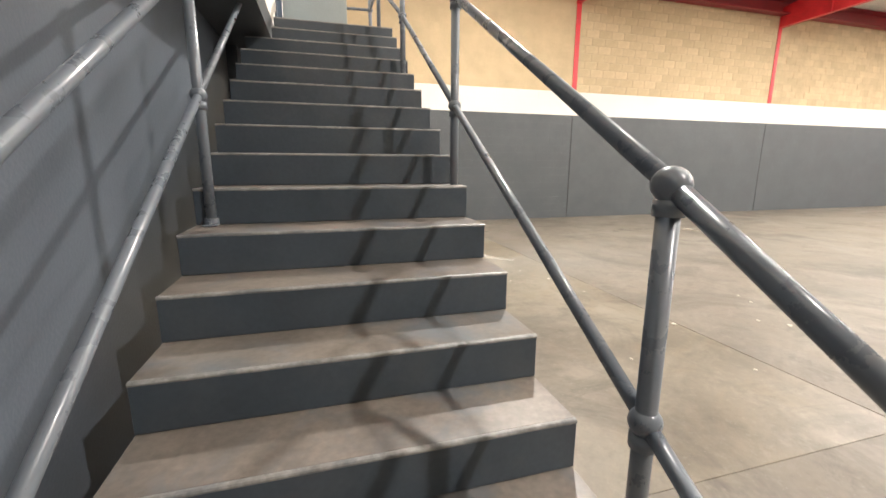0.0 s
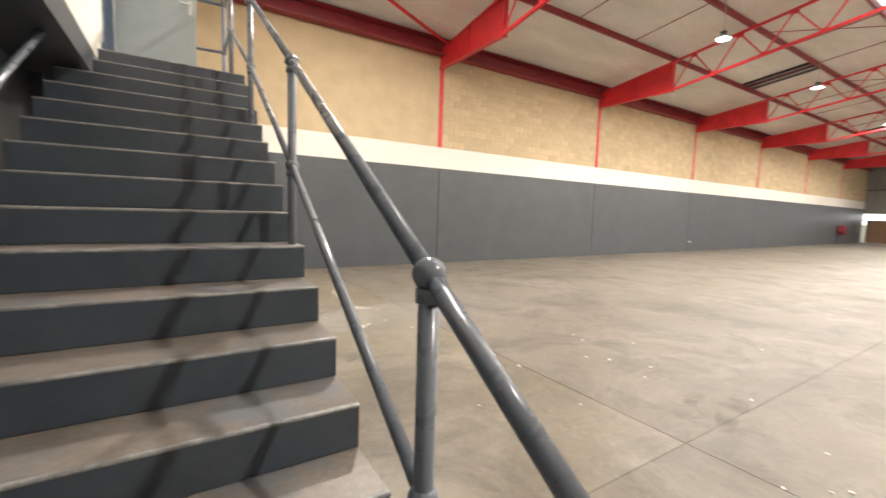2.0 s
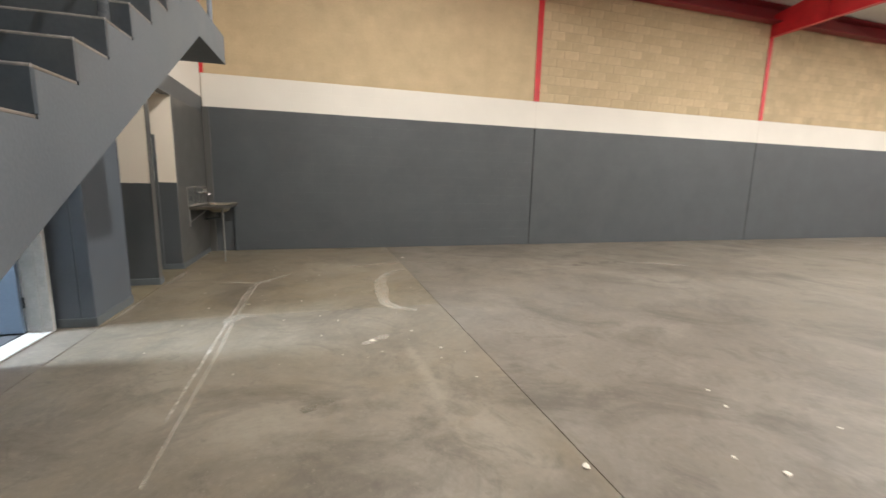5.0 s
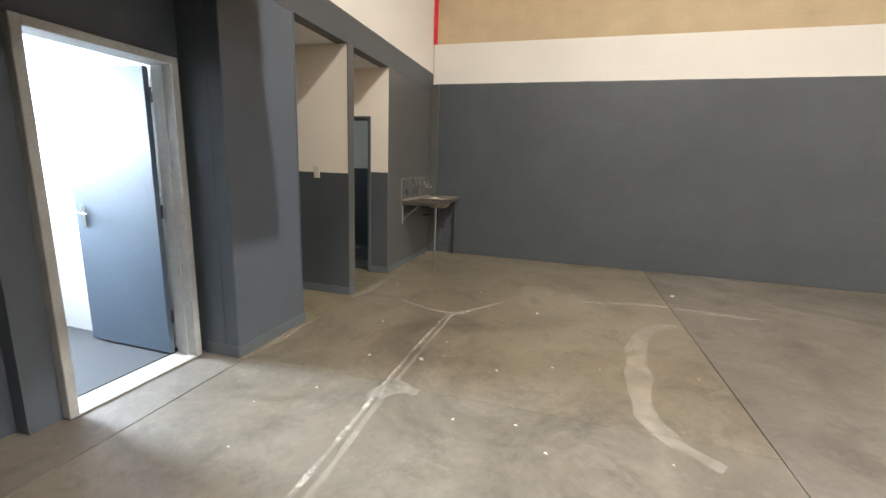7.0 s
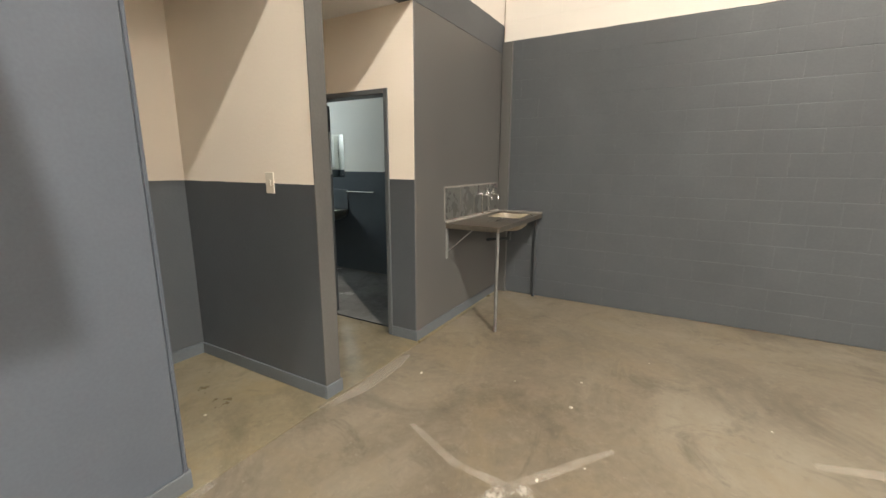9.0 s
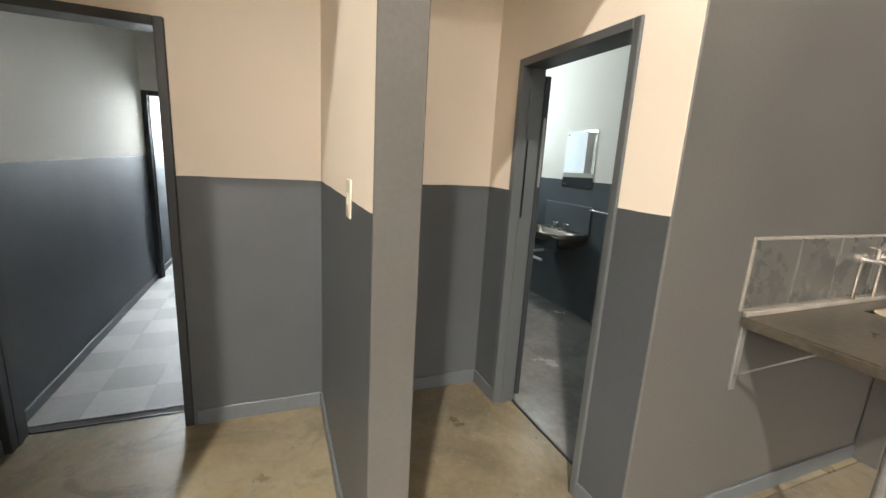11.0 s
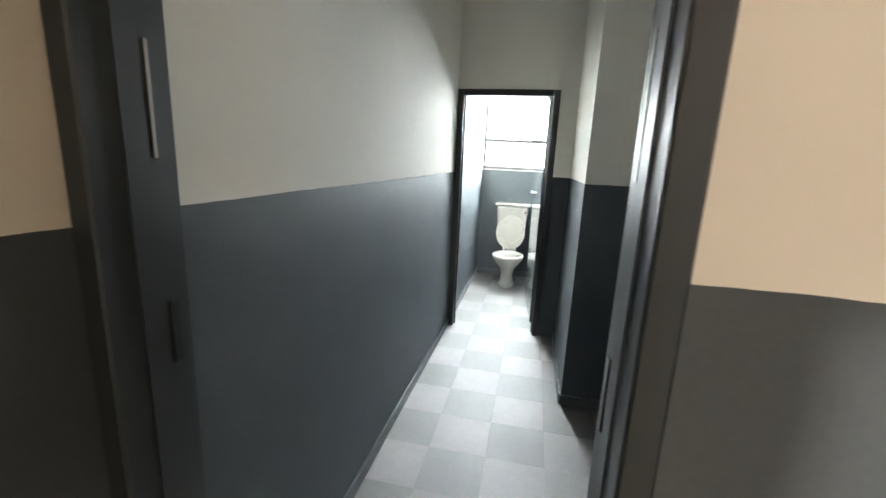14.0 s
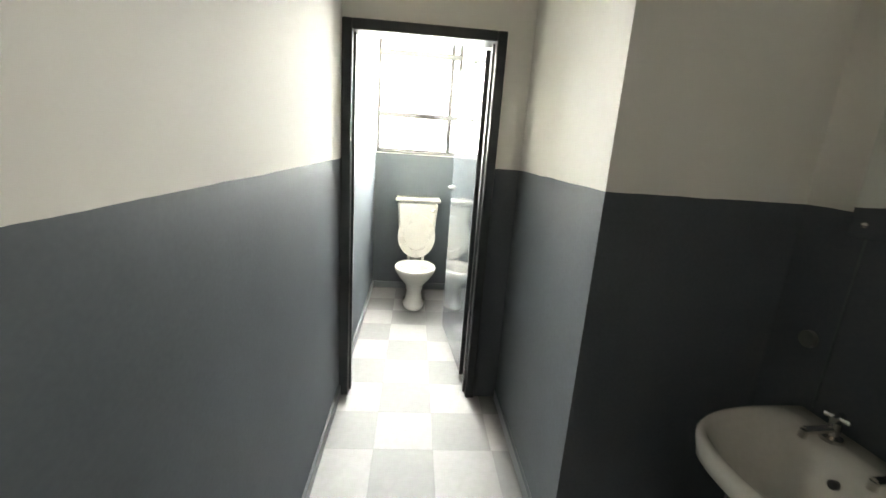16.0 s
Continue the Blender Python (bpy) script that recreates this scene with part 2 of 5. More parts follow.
m_roof = material("roof lining board", (0.70, 0.67, 0.62), 0.75, vary=0.14, scale=0.8, fine=20, bump=0.1, stain=(0.52, 0.48, 0.41), stain_amount=0.5, streak=(0.5, 1.6, 1))
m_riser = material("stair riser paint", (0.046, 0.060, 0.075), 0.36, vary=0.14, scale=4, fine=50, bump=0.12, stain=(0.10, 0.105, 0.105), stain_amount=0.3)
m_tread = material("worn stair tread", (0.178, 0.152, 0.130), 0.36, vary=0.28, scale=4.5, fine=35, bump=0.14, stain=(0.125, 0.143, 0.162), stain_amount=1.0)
m_nose = material("chipped nosing", (0.22, 0.215, 0.205), 0.42, vary=0.35, scale=14, fine=60, bump=0.2, stain=(0.09, 0.105, 0.12), stain_amount=0.9)
m_soffit = material("stair side paint", (0.105, 0.118, 0.132), 0.5, vary=0.1, scale=2, bump=0.2)
m_rail = material("grey gloss rail paint", (0.14, 0.16, 0.185), 0.30, vary=0.06, scale=8, bump=0.06, coat=0.2)
m_dull = material("dull galvanised pipe", (0.20, 0.20, 0.19), 0.5, metal=0.5, vary=0.2, scale=9, bump=0.06)
m_steel = material("galvanised steel", (0.42, 0.42, 0.41), 0.42, metal=0.8, vary=0.15, scale=8, bump=0.05)
m_stainless = material("stained stainless steel", (0.235, 0.215, 0.18), 0.33, metal=0.85, vary=0.25, scale=5, fine=40, bump=0.04, stain=(0.24, 0.19, 0.13), stain_amount=0.7)
m_bowl = material("sink bowl enamel", (0.31, 0.265, 0.19), 0.4, vary=0.15, scale=6)
m_chrome = material("chrome", (0.75, 0.74, 0.71), 0.16, metal=1.0, vary=0.06, scale=10, bump=0)
m_porcelain = material("porcelain", (0.66, 0.64, 0.585), 0.12, vary=0.05, scale=4, bump=0.0, coat=0.5)
m_plastic = material("ivory plastic", (0.62, 0.57, 0.47), 0.35, vary=0.06, scale=10, bump=0.0)
m_walltile = material("grey splash tile", (0.078, 0.080, 0.074), 0.28, vary=0.22, scale=5, bump=0.05, stain=(0.115, 0.110, 0.098), stain_amount=0.4, random_amount=0.12)
m_grout = material("pale grout", (0.23, 0.215, 0.19), 0.85, vary=0.2, scale=8)
m_bluedoor = material("blue-grey door paint", (0.10, 0.130, 0.17), 0.5, vary=0.08, scale=2, bump=0.03, spec=0.25)
m_glossdoor = material("glossy grey leaf", (0.19, 0.215, 0.24), 0.10, vary=0.08, scale=2, bump=0.0, coat=0.5)
m_pale_door = material("pale green-grey door paint", (0.33, 0.37, 0.36), 0.4, vary=0.08, scale=2, bump=0.05)
m_pale_frame = material("pale weathered frame", (0.42, 0.42, 0.40), 0.5, vary=0.15, scale=6, bump=0.1)
m_carpet = material("grey office floor", (0.050, 0.053, 0.060), 0.8, vary=0.15, scale=3, fine=120, bump=0.3)
m_black = material("black ribbed sheet", (0.02, 0.021, 0.024), 0.35, vary=0.2, scale=5)
m_vinyl_a = material("pale vinyl tile", (0.225, 0.221, 0.216), 0.6, vary=0.09, scale=5, fine=30, bump=0.05, stain=(0.185, 0.176, 0.160), stain_amount=0.6, random_amount=0.07)
m_vinyl_b = material("mid-grey vinyl tile", (0.160, 0.158, 0.156), 0.6, vary=0.09, scale=5, fine=30, bump=0.04, stain=(0.225, 0.215, 0.20), stain_amount=0.55, random_amount=0.09)
m_clad = material("grey end cladding", (0.20, 0.19, 0.165), 0.6, vary=0.12, scale=0.8, bump=0.05, streak=(1, 3, 0.3))
m_rust = material("brown gate sheet", (0.20, 0.115, 0.06), 0.7, vary=0.25, scale=0.9, bump=0.1, streak=(1, 2.5, 0.4))
m_post = material("brown primer", (0.115, 0.062, 0.05), 0.6, vary=0.15, scale=2, bump=0.05)
m_shutter = material("grey roller shutter", (0.24, 0.25, 0.24), 0.45, vary=0.1, scale=1, bump=0.05)
m_dust = material("pale floor scuff", (0.52, 0.47, 0.385), 0.8, vary=0.25, scale=6, fine=40)
m_hose = material("hose reel red", (0.20, 0.014, 0.026), 0.4, vary=0.15, scale=5)


def patchy(m, scale, low, high, amount=0.45):
    """Wears a thin coat of dust through, so that the floor below shows in patches."""
    nt = m.node_tree
    N, L = nt.nodes, nt.links
    tc = N.new("ShaderNodeTexCoord")
    n = N.new("ShaderNodeTexNoise")
    n.inputs["Scale"].default_value = scale
    n.inputs["Detail"].default_value = 8
    n.inputs["Roughness"].default_value = 0.75
    L.new(tc.outputs["Object"], n.inputs[0])
    r = N.new("ShaderNodeMapRange")
    r.inputs[1].default_value, r.inputs[2].default_value = low, high
    r.inputs[4].default_value = amount
    L.new(n.outputs[0], r.inputs[0])
    L.new(r.outputs[0], N["Principled BSDF"].inputs["Alpha"])


patchy(m_dust, 8.0, 0.34, 0.62)
m_line = material("worn white floor line", (0.62, 0.58, 0.50), 0.8, vary=0.2, scale=9, fine=40)
patchy(m_line, 9.0, 0.44, 0.56, 0.5)
m_oil = material("dark oily floor stain", (0.055, 0.046, 0.034), 0.4, vary=0.25, scale=6, fine=40)
patchy(m_oil, 5.0, 0.44, 0.66, 0.45)


def glass(name, tint=(0.95, 0.98, 0.97), rough=0.02):
    m = bpy.data.materials.new(name)
    m.use_nodes = True
    b = m.node_tree.nodes["Principled BSDF"]
    b.inputs["Base Color"].default_value = (*tint, 1)
    b.inputs["Transmission Weight"].default_value = 1.0
    b.inputs["Roughness"].default_value = rough
    b.inputs["IOR"].default_value = 1.45
    return m


m_glass = glass("window glass", rough=0.05)
m_mirror = material("silvered mirror", (0.84, 0.87, 0.86), 0.02, metal=1.0, vary=0.02, scale=3, bump=0.0)
for _n in m_mirror.node_tree.nodes:
    if _n.bl_idname == "ShaderNodeMapRange" and _n.outputs[0].links and _n.outputs[0].links[0].to_socket.name == "Roughness":
        _n.inputs[3].default_value, _n.inputs[4].default_value = 0.01, 0.03


def translucent(name, colour):
    m = bpy.data.materials.new(name)
    m.use_nodes = True
    nt = m.node_tree
    N, L = nt.nodes, nt.links
    tr = N.new("ShaderNodeBsdfTranslucent")
    tc = N.new("ShaderNodeTexCoord")
    n = N.new("ShaderNodeTexNoise")
    n.inputs["Scale"].default_value = 1.2
    n.inputs["Detail"].default_value = 6
    L.new(tc.outputs["Object"], n.inputs[0])
    mx = N.new("ShaderNodeMix")
    mx.data_type = "RGBA"
    mx.inputs[6].default_value = (*[c * 0.8 for c in colour], 1)
    mx.inputs[7].default_value = (*colour, 1)
    L.new(n.outputs[0], mx.inputs[0])
    L.new(mx.outputs[2], tr.inputs[0])
    L.new(tr.outputs[0], N["Material Output"].inputs[0])
    return m


m_skylight = translucent("yellowed roof-light sheet", (0.86, 0.84, 0.70))
m_clearlight = translucent("clear roof-light sheet", (0.97, 0.97, 0.95))


def glow(name, colour, strength):
    m = bpy.data.materials.new(name)
    m.use_nodes = True
    b = m.node_tree.nodes["Principled BSDF"]
    b.inputs["Emission Color"].default_value = (*colour, 1)
    b.inputs["Emission Strength"].default_value = strength
    return m


m_lamp = glow("lamp lens", (0.97, 0.98, 1.0), 9.0)


# ---- building helpers ----
def bx(bm, a, b, bevel=0.0):
    """A box from corner a to corner b, with its edges eased."""
    r = bmesh.ops.create_cube(bm, size=1)
    vs = r["verts"]
    for v in vs:
        v.co = Vector([(a[i] + b[i]) / 2 + v.co[i] * (b[i] - a[i]) for i in range(3)])
    if bevel:
        es = list({e for v in vs for e in v.link_edges})
        bmesh.ops.bevel(bm, geom=es, offset=bevel, segments=1, affect="EDGES")
    return bm


def tube(bm, p, q, r, n=12, r2=None):
    """A round bar from p to q."""
    p, q = Vector(p), Vector(q)
    d = q - p
    res = bmesh.ops.create_cone(bm, cap_ends=True, segments=n, radius1=r, radius2=r if r2 is None else r2, depth=d.length)
    bmesh.ops.transform(bm, matrix=Matrix.Translation((p + q) / 2) @ d.to_track_quat("Z", "Y").to_matrix().to_4x4(), verts=res["verts"])
    return bm


def bar(bm, p, q, w, h):
    """A square bar from p to q, w wide across and h high."""
    p, q = Vector(p), Vector(q)
    d = q - p
    res = bmesh.ops.create_cube(bm, size=1)
    s = Matrix.Diagonal((w, h, d.length, 1))
    bmesh.ops.transform(bm, matrix=Matrix.Translation((p + q) / 2) @ d.to_track_quat("Z", "Y").to_matrix().to_4x4() @ s, verts=res["verts"])
    return bm


def ball(bm, c, r, squash=1.0, n=14):
    res = bmesh.ops.create_uvsphere(bm, u_segments=n, v_segments=8, radius=r)
    bmesh.ops.transform(bm, matrix=Matrix.Translation(c) @ Matrix.Diagonal((1, 1, squash, 1)), verts=res["verts"])
    return bm


def prism(bm, poly, axis, lo, hi):
    """Extrudes a 2D outline along an axis. The outline gives the two other coordinates in order."""
    def at(u, v, w):
        return (w, u, v) if axis == "x" else (u, w, v) if axis == "y" else (u, v, w)
    a = [bm.verts.new(at(u, v, lo)) for u, v in poly]
    b = [bm.verts.new(at(u, v, hi)) for u, v in poly]
    bm.faces.new(a)
    bm.faces.new(b[::-1])
    for i in range(len(poly)):
        j = (i + 1) % len(poly)
        bm.faces.new((a[i], b[i], b[j], a[j]))
    bmesh.ops.recalc_face_normals(bm, faces=bm.faces[:])
    return bm


def loft(bm, rings, close=True):
    """Skins a row of rings with the same number of points; caps the ends if asked."""
    vs = [[bm.verts.new(p) for p in ring] for ring in rings]
    n = len(vs[0])
    for a, b in zip(vs, vs[1:]):
        for i in range(n):
            bm.faces.new((a[i], a[(i + 1) % n], b[(i + 1) % n], b[i]))
    if close:
        bm.faces.new(vs[0][::-1])
        bm.faces.new(vs[-1])
    bmesh.ops.recalc_face_normals(bm, faces=bm.faces[:])
    return bm


def mesh_of(name, bm, mat, smooth=False):
    me = bpy.data.meshes.new(name)
    bm.to_mesh(me)
    bm.free()
    me.materials.append(mat)
    if smooth:
        for p in me.polygons:
            p.use_smooth = True
    return me


def base(name, at, label="", category="", group="", kind=""):
    """An empty at a thing's foot, which carries its parts."""
    e = new(name)
    e.empty_display_size = 0.1
    e.location = at
    return tagged(e, label, category, group, kind)


def part(name, bm, mat, parent, label="", smooth=False):
    """One mesh under a thing or a part, built in world coordinates."""
    ob = new(name, mesh_of(name, bm, mat, smooth))
    ob.parent = parent
    at = parent.location if parent.type == "EMPTY" else Vector()
    ob.matrix_parent_inverse = Matrix.Translation(-Vector(at))
    return tagged(ob, label)


def solo(name, bm, mat, label="", category="", group="", kind="", smooth=False):
    return tagged(new(name, mesh_of(name, bm, mat, smooth)), label, category, group, kind)


def box_structure(name, mat, boxes, label, category="wall", bevel=0.0):
    bm = bmesh.new()
    for a, b in boxes:
        bx(bm, a, b, bevel)
    return solo(name, bm, mat, label, category, kind="structure")


B = bmesh.new

# ---- the hall ----
NY, SY, EX = 12.93, -5.10, 48.9      # inner faces of the long walls and of the end wall
RIDGE_Y, RIDGE_Z, PITCH = 3.915, 7.43, 0.136
PAINT_TOP = (3.42, 3.13)


def rafter_z(y):
    return RIDGE_Z - PITCH * abs(y - RIDGE_Y)


def frame_x(i, y):
    """The frames stand a little askew to the long walls."""
    return 7.1 * i - 0.55 * (NY - y) / (NY - SY)


wall_north = box_structure("wall_north", m_mortar, [((-6.7, NY + 0.03, -0.1), (EX + 0.3, NY + 0.25, 6.35))], "long hall wall, tan blockwork above charcoal and white paint")
wall_south = box_structure("wall_south", m_mortar, [((-0.5, SY - 0.25, -0.1), (EX + 0.3, SY - 0.03, 6.35))], "long hall wall, tan blockwork above charcoal and white paint")
for side, wall, y0, y1 in ((0, wall_north, NY, NY + 0.03), (1, wall_south, SY - 0.03, SY)):
    edges = [frame_x(i, NY if side == 0 else SY) for i in range(7)] + [EX]
    edges[0] = 0.0 if side == 0 else -0.4
    for a, b in zip(edges, edges[1:]):
        bm = bx(B(), (a + 0.012, y0, 0), (b - 0.012, y1, PAINT_TOP[side]), 0.004)
        part("painted_panel", bm, m_south_wall_lit if side else m_hall_wall, wall)
        bm = bx(B(), (a + 0.012, y0 + (0.005 if side == 0 else 0), PAINT_TOP[side]), (b - 0.012, y1 - (0 if side == 0 else 0.005), 6.3))
        part("mortar_bed", bm, m_brick_flush if side == 0 and a == 0.0 else m_mortar, wall)
    for i, a in enumerate(edges[:-1]):
        bm = B()
        s = 1 if side == 0 else -1
        yf = (NY - 0.02) if side == 0 else (SY + 0.02)
        # an H section let into the wall
        bx(bm, (a - 0.07, min(yf, yf + s * 0.012), PAINT_TOP[side]), (a + 0.07, max(yf, yf + s * 0.012), 6.2), 0.002)
        bx(bm, (a - 0.006, min(yf, yf + s * 0.05), PAINT_TOP[side]), (a + 0.006, max(yf, yf + s * 0.05), 6.2))
        part("column", bm, m_red, wall, "red painted steel column")
for i in (1, 2, 3, 4, 5):
    bm = bx(B(), (frame_x(i, NY) - 0.013, NY + 0.014, 0), (frame_x(i, NY) + 0.013, NY + 0.034, 2.80))
    part("movement_joint", bm, m_joint, wall_north, "dark open joint")
    bm = bx(B(), (frame_x(i, NY) - 0.013, NY + 0.004, 2.81), (frame_x(i, NY) + 0.013, NY + 0.034, 3.41))
    part("joint_filler", bm, m_hall_wall, wall_north)

wall_end = box_structure("wall_east", m_clad, [
    ((EX, SY - 0.25, 2.42), (EX + 0.2, NY + 0.25, 7.9)),
    ((EX, SY - 0.25, 0), (EX + 0.2, -4.35, 2.42)),
], "end wall of grey sheeting above brown gates")
bm = B()
for k in range(18):
    y = 12.7 - k * 0.74
    bx(bm, (EX - 0.02 + 0.012 * (k % 2), y - 0.742, 0.02), (EX + 0.03, y, 1.86), 0.004)
part("gate_sheet", bm, m_rust, wall_end, "brown corrugated gate sheets")
for y in (8.66, 3.66, -0.5):
    part("post", bx(B(), (EX - 0.12, y - 0.07, 0), (EX - 0.001, y + 0.07, 6.6), 0.005), m_post, wall_end)
part("rail", bx(B(), (EX - 0.10, -0.4, 4.32), (EX - 0.002, NY, 4.42), 0.004), m_post, wall_end)
part("rail", bx(B(), (EX - 0.10, -0.4, 1.84), (EX - 0.004, NY, 1.90), 0.004), m_post, wall_end)
part("post", bx(B(), (EX - 0.35, -4.85, 0), (EX - 0.02, -4.35, 6.3), 0.01), m_darkred, wall_end)
bm = B()
for k in range(44):
    z = 0.02 + k * 0.1
    bx(bm, (EX - 0.06 + 0.01 * (k % 2), -4.34, z), (EX - 0.01, -0.56, z + 0.098))
shutter = solo("roller_door", bm, m_shutter, "grey steel roller shutter, closed, in the end wall", "roller door", kind="structure")
part("lintel", bx(B(), (EX - 0.25, -4.4, 4.44), (EX - 0.07, -0.5, 4.70), 0.01), m_red, shutter, "red steel lintel")
# the bright slit in the gate, imitated by a pale painted strip
bm = bx(B(), (EX - 0.06, -0.10, 0), (EX - 0.02, 0.02, 1.95), 0.005)
solo("door_7", bm, m_pale_frame, "pale strip standing in for the bright door slit in the brown gate", "door", kind="structure")
bm = bx(B(), (EX - 0.04, 0.05, 0.03), (EX - 0.021, 0.85, 1.68), 0.005)
solo("door_8", bm, m_bluedoor, "grey-blue wicket door in the brown gate", "door", kind="structure")

# roof: two lined slopes with a roof light along the ridge
SKY0, SKY1 = 3.6, 39.0
bm = B()
for x0, x1, y0, y1 in ((-7, EX + 0.3, 5.98, NY + 0.3), (-7, EX + 0.3, SY - 0.3, 1.83), (-7, SKY0, 1.83, 5.98), (SKY1, EX + 0.3, 1.83, 5.98)):
    cuts = sorted({y0, y1, *([RIDGE_Y] if y0 < RIDGE_Y < y1 else [])})
    for a, b in zip(cuts, cuts[1:]):
        za, zb = rafter_z(a) + 0.17, rafter_z(b) + 0.17
        prism(bm, [(a, za), (b, zb), (b, zb + 0.06), (a, za + 0.06)], "x", x0, x1)
roof = solo("ceiling_hall", bm, m_roof, "pale lined roof slopes with water stains", "roof", kind="structure")
bm = B()
for k in range(int((SKY1 - SKY0) / 1.18)):
    x0 = SKY0 + k * 1.18
    for a, b in ((1.83, RIDGE_Y), (RIDGE_Y, 5.50)):
        za, zb = rafter_z(a) + 0.19, rafter_z(b) + 0.19
        prism(bm, [(a, za), (b, zb), (b, zb + 0.006), (a, za + 0.006)], "x", x0 + 0.008, x0 + 1.172)
light_a = solo("window_roof", bm, m_skylight, "yellowed translucent roof-light sheets along the ridge", "skylight", kind="structure")
bm = B()
for k in range(int((SKY1 - SKY0) / 1.18)):
    x0 = SKY0 + k * 1.18
    za, zb = rafter_z(5.51) + 0.19, rafter_z(5.97) + 0.19
    prism(bm, [(5.51, za), (5.97, zb), (5.97, zb + 0.006), (5.51, za + 0.006)], "x", x0 + 0.008, x0 + 1.172)
light_b = solo("window_roof_strip", bm, m_clearlight, "clear bright strip of roof-light sheeting", "skylight", kind="structure")

# purlins run the length of the hall
for y in (10.2, 8.02, 5.99, 5.505, 4.02, 3.81, 1.83, -0.25, -2.45):
    z = rafter_z(y) + 0.02
    bm = B()
    ridge = 1.8 < y < 5.9
    w = 0.085 if ridge else 0.035
    bx(bm, (0.05, y - w, z), (EX, y + w, z + 0.012))
    bx(bm, (0.05, y - w, z + 0.012), (EX, y - w + 0.008, z + 0.138))
    bx(bm, (0.05, y - w, z + 0.138), (EX, y + w, z + 0.15))
    solo("purlin", bm, m_red if ridge else m_darkred, "red painted steel purlin under the roof", "purlin", "roof purlins", "structure")
for y, s in ((NY - 0.02, -1), (SY + 0.02, 1)):
    bm = B()
    bx(bm, (0.05, min(y, y + s * 0.26), 6.34), (EX, max(y, y + s * 0.26), 6.37), 0.004)
    bx(bm, (0.05, min(y, y + s * 0.03), 5.98), (EX, max(y, y + s * 0.03), 6.34), 0.004)
    bx(bm, (0.05, min(y, y + s * 0.26), 5.95), (EX, max(y, y + s * 0.26), 5.98), 0.004)
    solo("eaves_beam", bm, m_darkred, "dark red steel eaves beam along the wall top", "beam", "eaves beams", "structure")


def roof_frame(i):
    """Haunched lattice frame across the hall."""
    top = base("roof_truss", (frame_x(i, RIDGE_Y), RIDGE_Y, 6.5), "red painted steel lattice truss with solid haunches", "truss", "roof trusses")

    def at(y, z, off=0.0):
        return (frame_x(i, y) + off, y, z)
    for ya, yb in ((NY - 0.03, 10.13), (SY + 0.03, -2.30)):
        bm = B()
        ring = [(ya, 5.63), (yb, 5.66), (yb, rafter_z(yb) - 0.02), (ya, rafter_z(ya) - 0.02)]
        xs = frame_x(i, (ya + yb) / 2)
        prism(bm, ring, "x", xs - 0.012, xs + 0.012)
        s = 1 if yb > ya else -1
        bx(bm, (xs - 0.075, min(yb, yb - s * 0.014), 5.62), (xs + 0.075, max(yb, yb - s * 0.014), rafter_z(yb)))
        prism(bm, [(ya, 5.615), (yb, 5.645), (yb, 5.66), (ya, 5.63)], "x", xs - 0.075, xs + 0.075)
        ymid = (ya + yb) / 2
        bx(bm, (xs - 0.07, ymid - 0.006, 5.66), (xs + 0.07, ymid + 0.006, rafter_z(ymid) - 0.02))
        part("haunch", bm, m_red, top)
    for y0 in (10.13, -2.30):
        bm = bar(B(), at(y0, 5.68), at(RIDGE_Y, 6.58), 0.07, 0.07)
        part("bottom_chord", bm, m_red, top)
        bm = bar(B(), at(NY - 0.1 if y0 > 0 else SY + 0.1, rafter_z(NY - 0.1) - 0.03), at(RIDGE_Y, RIDGE_Z - 0.03), 0.075, 0.06)
        part("top_chord", bm, m_red, top)
        n = 5
        bm = B()
        pb = [Vector(at(y0 + (RIDGE_Y - y0) * k / n, 5.68 + 0.90 * k / n)) for k in range(n + 1)]
        for k in range(n):
            ym = y0 + (RIDGE_Y - y0) * (k + 0.5) / n
            t = Vector(at(ym, rafter_z(ym) - 0.05))
            bar(bm, pb[k], t, 0.034, 0.034)
            bar(bm, t, pb[k + 1], 0.034, 0.034)
            # gusset plates
            bx(bm, t + Vector((-0.006, -0.10, -0.09)), t + Vector((0.006, 0.10, 0.03)))
            q = pb[k + 1]
            bx(bm, q + Vector((-0.006, -0.09, -0.03)), q + Vector((0.006, 0.09, 0.08)))
        part("lattice", bm, m_red, top)
    return top


for i in range(1, 7):
    roof_frame(i)

# wind bracing in the first bay and sag rods between the purlins
for p, q in (((0.05, 12.75), (7.05, 9.2)), ((0.05, 9.45), (7.05, 12.6))):
    bm = bar(B(), (p[0], p[1], rafter_z(p[1]) - 0.02), (q[0], q[1], rafter_z(q[1]) - 0.02), 0.06, 0.06)
    solo("wind_brace", bm, m_red, "red steel angle brace under the roof slope", "brace", "wind braces", "structure")
for i in range(0, 6):
    for s in (1, -1):
        for x in (7.1 * i + 2.4, 7.1 * i + 4.8):
            y0, y1 = (10.2, 5.98) if s > 0 else (-2.45, 1.83)
            bm = tube(B(), (x, y0, rafter_z(y0) + 0.08), (x + 0.05, y1, rafter_z(y1) + 0.08), 0.014, 6)
            solo("sag_rod", bm, m_darkred, "thin dark red rod between purlins", "rod", "sag rods", "structure")
        y0, y1 = (8.02, 3.915) if s > 0 else (-0.25, 3.915)
        bm = tube(B(), (7.1 * i + 0.4, y0, rafter_z(y0)), (7.1 * i + 6.6, y1, rafter_z(y1)), 0.013, 6)
        solo("sag_rod", bm, m_darkred, "thin dark red rod between purlins", "rod", "sag rods", "structure")

